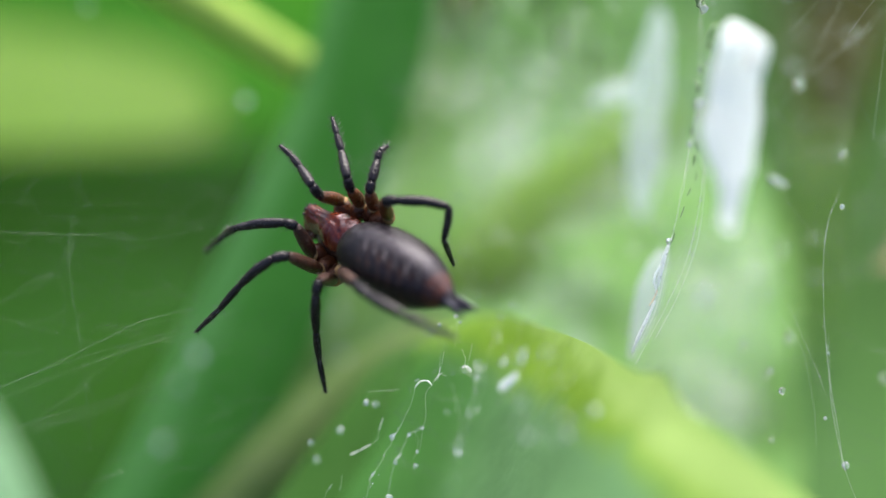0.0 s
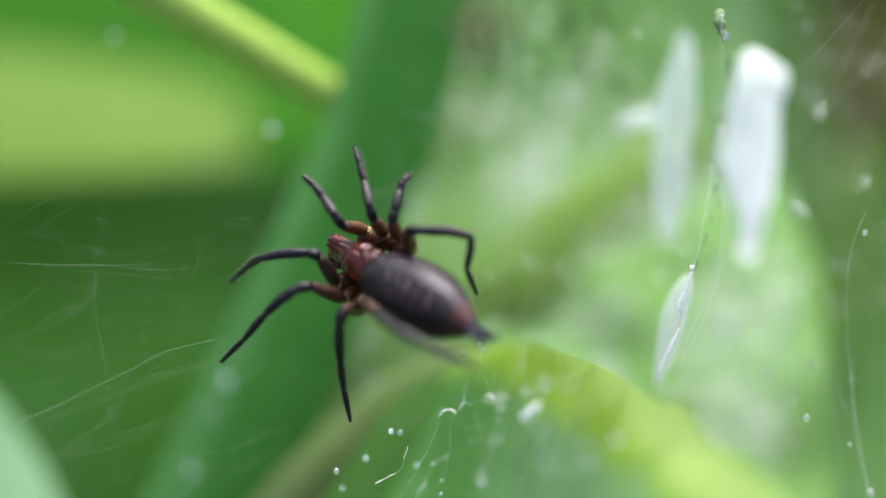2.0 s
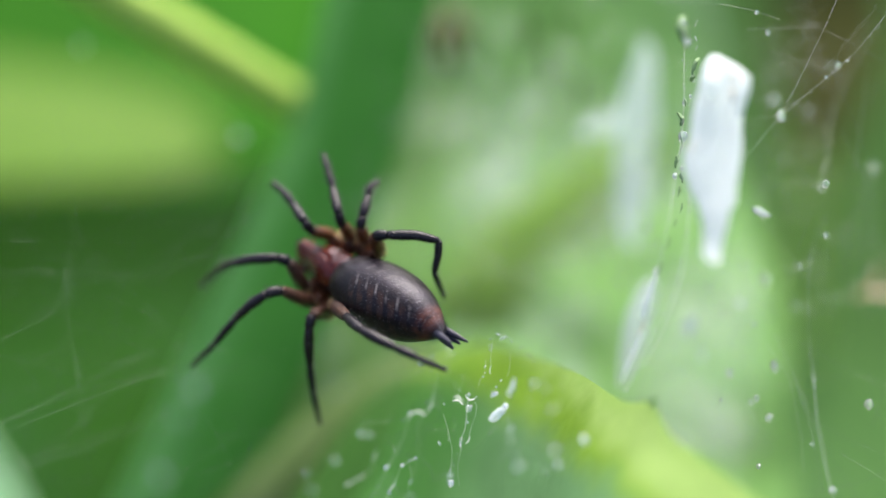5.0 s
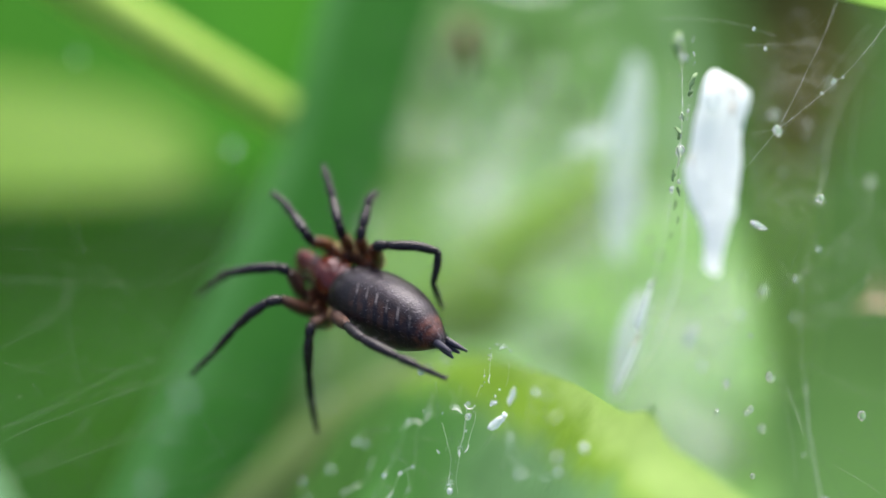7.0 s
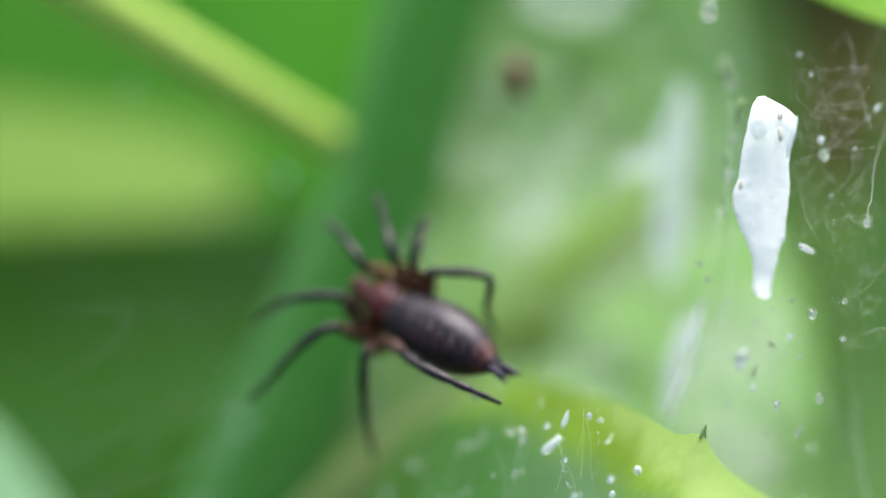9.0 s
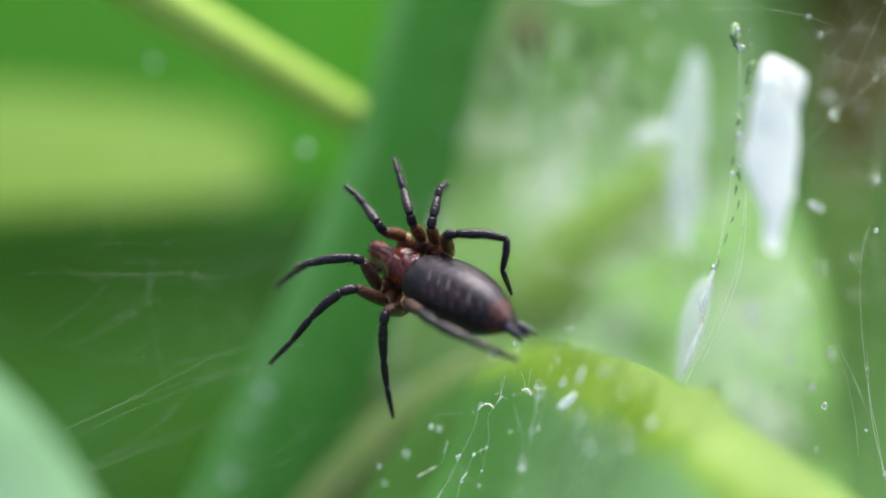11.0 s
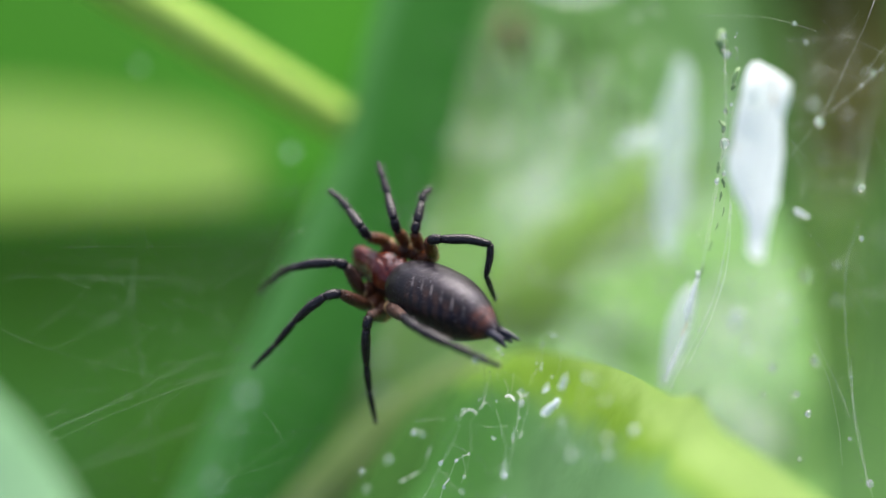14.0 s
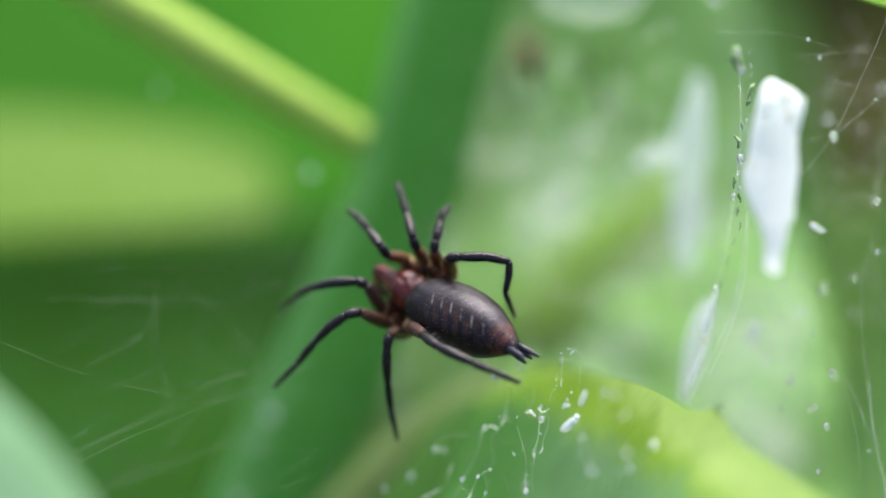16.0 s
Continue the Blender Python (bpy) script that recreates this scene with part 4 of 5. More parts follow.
arm = husk([((6.84, -6.89, 116.50), 0.15), ((7.36, -7.05, 116.50), 0.40), ((8.02, -7.20, 116.50), 0.50), ((8.67, -7.23, 116.50), 0.42), ((9.20, -7.05, 116.50), 0.15)], seed=6)
part("flap", rel(arm[:2], g[2]), M_FILM, t, "torn pale flap at its top")
g = husk([((2.02, -14.99, 113.00), 0.4), ((3.07, -14.71, 113.00), 1.0), ((4.79, -14.58, 113.00), 1.2), ((6.39, -14.77, 113.00), 1.0), ((7.46, -15.29, 113.00), 0.4)], seed=12)
t = thing("insect_husk", g[2], "pale curled husk at the top of the web", "husk")
part("shell", rel(g[:2], g[2]), M_MIST, t)

# thin sheets of silk stretched before the broad leaf
def film(c, w, h, turn, seed):
    a = radians(turn)
    u, v = Vector((math.cos(a), math.sin(a), 0)), Vector((-math.sin(a), math.cos(a), 0))
    n, verts, faces = 22, [], []
    for side in (-0.06, 0.06):
        verts.append(B(Vector(c) + Vector((0, 0, side))))
        for k in range(n):
            q = 2 * math.pi * k / n
            r = 1 + 0.45 * noise.noise(Vector((math.cos(q) * 1.6 + seed, math.sin(q) * 1.6, seed * 0.7)))
            verts.append(B(Vector(c) + r * (w * math.cos(q) * u + h * math.sin(q) * v) + Vector((0, 0, side * 0.3 + 0.4 * noise.noise(Vector((k * 0.6, seed, 0)))))))
    m = n + 1
    for k in range(n):
        k2 = (k + 1) % n
        faces += [(0, 1 + k2, 1 + k), (m, m + 1 + k, m + 1 + k2), (1 + k, 1 + k2, m + 1 + k2, m + 1 + k)]
    solid("silk_film", (verts, faces), M_HAZE, B(c), "thin pale sheet of silk before the broad leaf", "silk", "sheets of the web")


for i, (c, w, h2, turn) in enumerate((
    ((8.90, -8.05, 128.91), 1.5, 0.5, -8), ((2.64, -6.60, 127.86), 1.9, 0.8, 35), ((3.77, -5.26, 127.05), 0.7, 1.5, 30), ((1.61, -3.83, 126.14), 1.3, 0.6, 60), ((-0.53, -8.58, 129.32), 1.2, 0.4, 10), ((6.24, -10.40, 130.96), 0.7, 1.1, 20), ((-0.25, -12.69, 132.86), 0.22, 1.6, 0),
    ((1.98, -11.06, 131.50), 0.3, 2.0, 5), ((13.02, 4.57, 121.64), 1.9, 2.6, 15), ((11.95, 6.95, 120.50), 2.0, 1.2, 20), ((14.19, 1.05, 123.41), 1.2, 1.5, 0), ((11.22, 2.40, 122.73), 1.1, 1.7, 25), ((4.58, -8.85, 129.59), 1.2, 0.5, 50), ((7.21, -1.79, 124.86), 1.7, 0.7, -35), ((5.98, 2.09, 122.86), 1.6, 0.6, -20), ((10.01, -4.34, 126.50), 0.9, 1.6, 4))):
    film(c, w * 1.6, h2 * 1.6, turn, i + 2)

# narrow strips of silk and dark mossy shreds that hang nearer to the web
for i, (c, w, h2, turn) in enumerate((((3.51, -11.75, 116.00), 0.35, 0.9, 0), ((7.98, -7.52, 116.00), 0.9, 0.45, -10), ((2.72, -4.93, 116.00), 0.5, 1.0, 20), ((9.79, -8.22, 115.00), 0.4, 2.0, 3), ((9.51, -4.07, 115.00), 0.5, 1.4, 5), ((1.44, -7.89, 117.00), 0.35, 0.9, 10), ((4.84, -8.20, 116.00), 0.3, 0.8, -15))):
    film(c, w, h2, turn, i + 40)


def shred(p, length, width, seed):
    rng = random.Random(seed)
    line = [Vector(p) + Vector((rng.gauss(0, 0.1), (k / 4 - 0.5) * length, rng.gauss(0, 0.1))) for k in range(5)]
    g = rod(line, [width * 0.2] + [width * rng.uniform(0.6, 1.2) for _ in range(3)] + [width * 0.2], steps=4, flat=0.4)
    solid("moss_shred", g, M_SHRED, B(line[-1]), "dark green mossy shred hanging in the silk", "shred", "shreds in the web")


for i, (p, ln, w) in enumerate((((0.56, -10.81, 117.00), 2.2, 0.22), ((2.14, -11.41, 118.00), 2.6, 0.30), ((1.25, -9.82, 118.00), 1.6, 0.20), ((4.64, -11.70, 117.00), 2.0, 0.25), ((6.28, -12.08, 117.00), 1.6, 0.22), ((6.81, -8.84, 116.00), 1.2, 0.30), ((7.52, -8.36, 116.00), 0.8, 0.25), ((3.59, -9.53, 118.00), 1.8, 0.22), ((0.02, -12.04, 116.00), 0.9, 0.16), ((8.66, -10.02, 118.00), 1.8, 0.22), ((5.50, -10.13, 119.00), 1.8, 0.28))):
    shred(p, ln, w, i + 3)

# short wisps of silk before the broad leaf, too many to count
rng = random.Random(51)
geos = []
for _ in range(70):
    p = Vector((rng.uniform(0.5, 10), rng.uniform(-13, 3), rng.uniform(109, 118)))
    ln, w = rng.uniform(0.25, 0.9), rng.uniform(0.03, 0.11)
    lean = rng.gauss(0.15, 0.35)
    line = [p + Vector((math.sin(lean) * ln * s + rng.gauss(0, 0.06), math.cos(lean) * ln * s, rng.gauss(0, 0.1))) for s in (-0.5, -0.2, 0.15, 0.5)]
    geos.append(rod(line, [w * 0.2, w, w * rng.uniform(0.6, 1.1), w * 0.2], steps=2, sides=5, flat=0.4))
solid("silk_wisps", joined(*geos), M_WISP, B((4, 3, 112)), "pale torn wisps of silk before the broad leaf", "silk", kind="stuff")

# brown bud caught close to the lens, with two short stalks
at = B((0.73, -7.20, 79.00))
t = thing("flower_bud", at, "tiny red-brown bud caught in the silk", "bud")
part("bud", rel(joined(ball(B((0.70, -7.97, 79.00)), 0.00046, 10, 14, Vector((0.00005, 0, 0.00042)))), at), M_MITE, t)
part("stalk", rel(rod([(0.75, -7.60, 79.00), (0.80, -7.19, 79.00), (0.90, -6.79, 79.00)], [0.14, 0.09, 0.05]), at), M_CRUMB, t)
part("tip", rel(rod([(0.67, -8.27, 79.00), (0.53, -8.58, 79.00), (0.60, -8.82, 79.00)], [0.16, 0.09, 0.03]), at), M_PETAL, t)
# tan scale at the web's side
at = B((15.50, 0.46, 86.00))
t = thing("bud_scale", at, "tan withered bud scale stuck in the silk", "scale")
part("scale", rel(rod([(14.80, 0.62, 86.00), (15.20, 0.46, 86.00), (15.66, 0.51, 86.00), (16.20, 0.57, 86.00)], [0.05, 0.15, 0.24, 0.15], flat=0.5), at), M_PETAL, t)
part("tip", rel(rod([(15.46, 0.31, 86.00), (15.54, -0.13, 86.00), (15.62, -0.53, 86.00)], [0.12, 0.07, 0.03]), at), M_PETAL, t)


# ---- silk ----
def thread(points, r, steps=8, seed=0):
    """One silk thread through work-space points; r: its radius in mm."""
    pts, _ = catmull(points, [0] * len(points), steps)
    rng = random.Random(seed)
    rad = [r * 0.001 * rng.uniform(0.75, 1.25) for _ in pts]
    pts = [p + 0.03 * noise.noise_vector(p * 0.9 + Vector((seed, 0, 0))) + 0.012 * noise.noise_vector(p * 4.0) for p in pts]
    return tube([B(p) for p in pts], rad, 4, cap=False)


def strand(label, threads, r, seed=0, mat=M_SILK):
    geo = joined(*[thread(p, r * random.Random(seed + i).uniform(0.7, 1.2), seed=seed + i) for i, p in enumerate(threads)])
    at = B(threads[0][-1])
    return solid("silk_strand", geo, mat, at, label, "silk", "strands of the web")


# strand between the husks, with debris
strand("silk strand hung with green debris and dew", [
    [(10.46, -10.39, 102.00), (9.99, -8.16, 97.30), (9.88, -5.51, 97.30), (9.74, -3.83, 99.10), (9.59, -1.63, 102.00), (9.17, -0.02, 102.00), (8.76, 2.05, 102.00), (8.18, 3.43, 102.00), (7.66, 4.39, 102.00)],
    [(9.80, -5.29, 97.30), (9.82, -3.24, 101.80), (9.33, -0.48, 102.20), (8.93, 1.36, 102.00), (8.57, 2.50, 101.60)],
    [(10.35, -3.71, 99.21), (10.28, -1.70, 101.00), (9.75, 0.60, 101.00), (8.80, 2.66, 101.00), (7.73, 4.61, 101.00)],
    [(10.46, -3.29, 100.23), (10.27, -0.78, 100.50), (9.58, 1.51, 100.60), (8.55, 3.58, 101.00)],
], 0.0055, 3)
# bright strand down the right side
strand("long pale silk strand beaded with dew", [
    [(16.51, -2.60, 104.00), (15.55, -0.71, 102.00), (15.36, 1.80, 101.50), (15.49, 4.75, 101.00), (15.81, 6.79, 101.00), (16.17, 8.84, 101.00), (16.95, 10.88, 101.00)],
    [(15.49, 4.75, 101.00), (15.67, 6.68, 101.00), (16.13, 8.75, 101.00)],
    [(15.33, 3.40, 100.00), (15.44, 5.68, 100.00), (15.98, 8.70, 100.50)],
    [(17.63, -4.42, 103.00), (17.88, -6.51, 103.00), (18.34, -8.91, 104.00)],
], 0.0042, 5)
strand("fine silk thread off the long strand", [[(13.40, 2.68, 100.00), (14.30, 4.03, 100.00), (14.81, 6.30, 100.40), (14.96, 7.90, 100.60)], [(13.88, 2.25, 101.00), (14.84, 4.50, 100.60), (15.37, 5.87, 100.80)]], 0.003, 7)
# threads that meet at the drop beside the husk
strand("taut silk threads meeting at a dew drop", [
    [(13.69, -6.40, 96.50), (15.49, -7.80, 97.00), (16.84, -9.01, 97.00), (18.37, -10.76, 98.00)],
    [(13.69, -6.40, 96.50), (12.62, -5.15, 96.50), (11.78, -4.26, 96.00)],
    [(13.69, -6.40, 96.50), (14.90, -8.52, 97.50), (16.29, -11.12, 99.00), (16.92, -12.59, 100.00)],
    [(13.69, -6.40, 96.50), (12.36, -6.09, 94.50)],
    [(14.15, -8.83, 103.00), (15.50, -10.27, 103.50), (16.75, -11.72, 104.00)],
    [(16.26, -8.65, 101.00), (17.17, -9.79, 101.00), (18.31, -11.15, 101.00)],
], 0.0030, 9)
def net(i, r, line):
    strand("forked white silk threads beside the husk", [line], r, 20 + i, M_WEB)


def dewy(i, line):
    strand("dewy silk thread below the spider", [line], 0.0044, 60 + i)


def sheet(i, line):
    strand("long thin silk thread of the sheet web", [line], 0.0050 if i in (3, 9, 6) else 0.0034, 90 + i, M_SHEET)


# forked net round the husk's side, nearest to the lens
net(0, 0.0140, [(15.56, -8.90, 86.20), (15.27, -8.37, 87.00), (15.11, -7.89, 88.00), (15.05, -7.28, 89.40), (14.98, -6.73, 90.40), (14.87, -6.28, 91.00), (14.80, -5.87, 91.20), (14.84, -5.28, 92.00), (14.91, -4.36, 93.00), (14.97, -4.22, 94.00), (14.99, -3.73, 94.60)])
net(1, 0.0095, [(11.66, -6.85, 91.00), (12.16, -6.70, 91.00), (12.61, -6.52, 91.00), (13.21, -6.37, 91.00), (13.92, -6.24, 91.00), (14.73, -6.28, 91.00)])
net(2, 0.0095, [(13.29, -10.44, 88.90), (13.63, -9.86, 89.35), (13.82, -9.14, 89.80), (14.04, -8.55, 90.25), (14.32, -7.96, 90.70), (14.46, -7.57, 91.15), (14.68, -7.10, 91.60)])
net(3, 0.0068, [(13.87, -9.15, 90.20), (13.39, -8.66, 90.53), (12.83, -8.13, 90.87), (12.45, -7.74, 91.20)])
net(4, 0.0068, [(12.72, -9.59, 92.00), (12.82, -8.78, 91.75), (12.93, -8.08, 91.50), (13.02, -7.52, 91.25), (13.22, -6.58, 91.00)])
net(5, 0.0062, [(12.49, -7.85, 91.20), (12.85, -8.02, 91.20), (13.56, -7.94, 91.20), (14.41, -8.03, 91.20)])
net(6, 0.0062, [(12.37, -7.65, 90.90), (12.94, -7.67, 90.90), (13.43, -7.77, 90.90), (14.35, -7.78, 90.90)])
net(7, 0.0060, [(12.67, -7.55, 91.50), (12.65, -6.91, 91.50), (12.59, -6.63, 91.50)])
net(8, 0.0055, [(13.31, -6.48, 91.60), (13.88, -6.53, 91.60), (14.52, -6.57, 91.60)])
net(9, 0.0080, [(13.88, -6.22, 91.00), (13.87, -5.58, 90.94), (13.52, -4.92, 90.89), (13.08, -4.50, 90.83), (13.02, -4.42, 90.77), (12.75, -3.96, 90.71), (12.49, -3.61, 90.66), (12.37, -3.29, 90.60)])
net(10, 0.0085, [(14.72, -5.82, 91.00), (14.18, -5.16, 91.00), (13.68, -4.53, 91.00), (13.66, -4.49, 91.00)])
net(11, 0.0062, [(14.27, -6.18, 91.00), (14.10, -5.73, 91.07), (14.33, -5.45, 91.13), (14.21, -4.96, 91.20), (13.93, -4.29, 91.27), (13.96, -4.33, 91.33), (13.57, -3.52, 91.40), (13.24, -2.77, 91.47), (12.96, -2.14, 91.53), (12.85, -1.64, 91.60)])
net(12, 0.0062, [(12.54, -6.39, 91.70), (12.36, -6.00, 91.70), (12.26, -5.51, 91.70), (12.34, -4.80, 91.70)])
net(13, 0.0065, [(11.56, -5.78, 91.40), (11.80, -5.22, 91.60), (12.03, -4.45, 91.80), (12.13, -4.17, 92.00), (12.22, -3.67, 92.20), (12.50, -3.24, 92.40), (12.74, -2.74, 92.60)])
net(14, 0.0050, [(11.62, -9.28, 91.60), (11.62, -8.49, 91.60), (11.67, -8.14, 91.60)])
net(15, 0.0055, [(13.18, -9.95, 90.40), (13.25, -10.23, 90.40), (13.50, -10.47, 90.40)])
net(16, 0.0060, [(16.88, -7.40, 93.00), (16.66, -6.97, 93.00), (16.43, -6.39, 93.00)])
net(17, 0.0052, [(12.54, -6.36, 91.20), (12.08, -6.39, 91.20)])
net(18, 0.0060, [(11.93, -7.31, 92.00), (12.03, -6.96, 92.00), (12.12, -6.38, 92.00)])
net(19, 0.0042, [(12.28, -8.78, 90.90), (12.40, -8.69, 90.90)])
net(20, 0.0042, [(12.58, -8.36, 90.90), (12.75, -8.45, 90.90)])
net(21, 0.0100, [(15.93, -3.72, 89.40), (15.96, -3.17, 89.67), (15.95, -2.69, 89.93), (16.05, -2.28, 90.20), (16.16, -1.65, 90.47), (16.29, -1.01, 90.73), (16.39, -0.52, 91.00)])
net(22, 0.0130, [(16.12, -2.72, 90.80), (15.86, -2.46, 91.70), (15.73, -2.23, 92.60)])
net(23, 0.0066, [(15.55, -2.11, 91.80), (15.43, -1.68, 91.60), (15.29, -1.18, 91.40), (15.23, -0.46, 91.20), (15.04, 0.17, 91.00)])
net(24, 0.0066, [(15.22, -1.14, 91.00), (14.84, -1.00, 91.00)])
net(25, 0.0100, [(15.75, -1.31, 90.90), (15.70, -0.95, 90.90), (15.42, -0.64, 90.90), (15.24, -0.46, 90.90)])
net(26, 0.0062, [(13.98, -0.70, 91.20), (14.15, -0.20, 91.20), (14.27, 0.07, 91.20), (14.72, -0.19, 91.20)])
net(27, 0.0115, [(13.78, 0.97, 91.20), (14.23, 0.84, 91.73), (14.90, 0.66, 92.27), (15.43, 0.61, 92.80)])
net(28, 0.0075, [(12.85, -3.76, 91.80), (13.02, -3.15, 91.80)])
net(29, 0.0090, [(15.15, -1.79, 93.40), (15.14, -1.57, 93.40), (14.96, -1.39, 93.40)])
net(30, 0.0110, [(15.80, 0.41, 94.00), (16.18, -0.03, 94.00), (16.85, -0.60, 94.00)])
net(31, 0.0045, [(11.09, -2.59, 91.40), (10.97, -1.88, 91.40), (10.93, -1.24, 91.40), (10.96, -0.31, 91.40), (11.03, 0.61, 91.40)])
net(32, 0.0042, [(11.26, -2.60, 91.90), (11.32, -1.60, 91.90), (11.34, -0.67, 91.90)])
net(33, 0.0045, [(11.62, -2.24, 92.20), (11.76, -1.60, 92.20), (11.78, -0.95, 92.20)])
net(34, 0.0055, [(10.67, 0.04, 90.80), (10.90, -0.10, 90.80)])
net(35, 0.0060, [(16.16, -1.72, 90.80), (16.04, -1.53, 90.80)])
net(36, 0.0055, [(13.39, -0.35, 92.40), (14.08, -0.63, 92.40), (14.66, -1.05, 92.40), (15.25, -1.77, 92.40), (15.62, -2.16, 92.40)])
# threads with dew under the spider's tail
dewy(0, [(-0.11, 4.38, 101.00), (-0.18, 5.07, 101.20), (-0.47, 5.49, 101.40), (-0.71, 5.89, 101.60), (-0.71, 6.82, 101.80), (-0.80, 7.22, 102.00), (-0.94, 8.22, 102.20)])
dewy(1, [(-1.14, 5.62, 101.60), (-1.28, 6.24, 101.71), (-1.56, 6.82, 101.83), (-1.83, 7.40, 101.94), (-2.01, 7.60, 102.06), (-2.13, 7.99, 102.17), (-2.37, 8.27, 102.29), (-2.46, 8.63, 102.40)])
dewy(2, [(-0.82, 7.11, 99.80), (-1.05, 7.23, 99.86), (-1.35, 7.39, 99.91), (-1.56, 7.86, 99.97), (-1.79, 8.33, 100.03), (-1.91, 8.50, 100.09), (-2.07, 9.01, 100.14), (-2.19, 9.91, 100.20)])
dewy(3, [(-2.44, 8.49, 100.20), (-2.63, 8.72, 100.30), (-2.86, 9.08, 100.40), (-2.98, 9.53, 100.50), (-3.09, 10.18, 100.60)])
dewy(4, [(-2.47, 6.96, 102.80), (-2.59, 7.38, 102.88), (-2.73, 7.80, 102.96), (-3.11, 8.09, 103.04), (-3.43, 8.26, 103.12), (-3.76, 8.40, 103.20)])
dewy(5, [(-4.51, 9.60, 102.40), (-4.70, 9.84, 102.50), (-4.89, 10.25, 102.60)])
dewy(6, [(-4.15, 9.24, 103.00), (-4.26, 9.94, 103.00)])
dewy(7, [(-1.12, 7.16, 99.60), (-1.00, 7.84, 99.70), (-1.19, 8.35, 99.80)])
dewy(8, [(0.75, 4.02, 101.20), (0.90, 4.48, 101.20), (0.81, 4.82, 101.20)])
dewy(12, [(0.43, 2.67, 102.40), (0.57, 3.13, 102.50), (0.47, 4.07, 102.60)])
dewy(13, [(-0.47, 5.49, 101.40), (-0.18, 5.06, 101.40), (0.17, 5.15, 101.40)])
dewy(14, [(1.35, 4.40, 98.40), (1.20, 5.74, 98.60), (0.93, 6.42, 98.80)])
dewy(18, [(3.55, 4.33, 92.60), (3.49, 5.40, 92.60), (3.41, 6.25, 92.60)])
dewy(19, [(3.84, 4.42, 92.20), (3.76, 5.59, 92.20), (3.88, 6.23, 92.20)])
dewy(20, [(3.65, 3.89, 92.40), (3.79, 4.75, 92.40)])
dewy(22, [(4.80, 3.47, 92.00), (4.71, 4.10, 92.00)])
dewy(23, [(2.67, 5.01, 94.50), (2.87, 5.62, 94.33), (3.18, 6.31, 94.17), (3.27, 6.94, 94.00)])
dewy(24, [(2.88, 5.62, 94.40), (2.71, 6.32, 94.40), (2.52, 6.85, 94.40)])
dewy(25, [(3.62, 3.57, 93.60), (3.57, 4.54, 93.60), (3.33, 5.40, 93.60)])
dewy(33, [(0.34, 5.26, 98.60), (0.56, 6.10, 98.60), (0.48, 6.33, 98.60)])
dewy(34, [(0.06, 4.12, 100.90), (-0.14, 4.96, 100.90), (-0.22, 5.33, 100.90)])
dewy(35, [(1.16, 3.79, 100.80), (1.02, 4.51, 100.80), (0.94, 4.95, 100.80)])
dewy(9, [(2.34, 2.39, 97.50), (2.25, 2.84, 97.50), (2.20, 3.52, 97.50)])
dewy(10, [(2.04, 3.07, 97.50), (2.02, 3.43, 97.50)])
dewy(11, [(1.88, 3.70, 97.50), (1.70, 4.24, 97.50)])
dewy(30, [(3.02, 2.80, 97.50), (2.97, 3.41, 97.50), (2.85, 3.77, 97.50)])
dewy(31, [(1.22, 5.05, 97.50), (1.15, 5.78, 97.50), (1.04, 6.14, 97.50), (0.99, 6.54, 97.50), (0.97, 6.84, 97.50)])
dewy(32, [(1.65, 4.83, 97.50), (1.61, 5.21, 97.50), (1.42, 5.78, 97.50), (1.33, 6.14, 97.50)])
dewy(36, [(0.50, 5.96, 97.50), (0.65, 6.57, 97.50), (0.61, 7.13, 97.50), (0.56, 7.69, 97.50)])
dewy(37, [(0.97, 6.79, 97.50), (0.88, 7.36, 97.50), (0.92, 8.03, 97.50)])
# twisted wads of silk on those threads
def wad(i, w, *line):
    w *= 0.62
    solid("silk_wad", rod(line, [w * 0.2] + [0.5 * w * random.Random(i + j).uniform(0.7, 1.3) for j in range(len(line) - 2)] + [w * 0.2], steps=5, sides=7), M_SILK, B(line[-1]), "small twisted wad of wet silk", "silk", "wads of silk")


wad(0, 0.1, (-1.14, 5.62, 101.60), (-0.98, 5.41, 101.60), (-0.76, 5.32, 101.60), (-0.57, 5.37, 101.60), (-0.45, 5.53, 101.60))
wad(1, 0.06, (-0.11, 4.73, 101.20), (-0.16, 5.00, 101.20), (-0.29, 5.24, 101.20))
wad(2, 0.05, (0.00, 4.96, 101.20), (-0.16, 5.09, 101.20), (-0.34, 5.33, 101.20))
wad(3, 0.08, (-2.45, 6.91, 102.80), (-2.54, 7.19, 102.80), (-2.64, 7.42, 102.80))
wad(4, 0.1, (-2.97, 8.04, 103.00), (-3.22, 8.13, 103.00), (-3.38, 8.25, 103.00))
wad(5, 0.11, (-3.43, 8.26, 103.10), (-3.66, 8.37, 103.10), (-3.83, 8.46, 103.10))
wad(6, 0.06, (-1.31, 7.34, 99.80), (-1.45, 7.46, 99.80))
wad(7, 0.07, (-0.78, 7.07, 99.80), (-0.96, 7.16, 99.80))
wad(8, 0.07, (-2.74, 9.04, 102.40), (-2.89, 9.23, 102.40), (-3.02, 9.44, 102.40))
wad(9, 0.1, (0.74, 4.75, 100.40), (0.91, 4.68, 100.40), (1.07, 4.80, 100.40), (1.13, 4.95, 100.40))
wad(10, 0.1, (-1.90, 8.40, 99.90), (-1.77, 8.27, 99.90), (-1.65, 8.13, 99.90))
wad(11, 0.05, (-4.56, 9.60, 102.40), (-4.63, 9.79, 102.40))
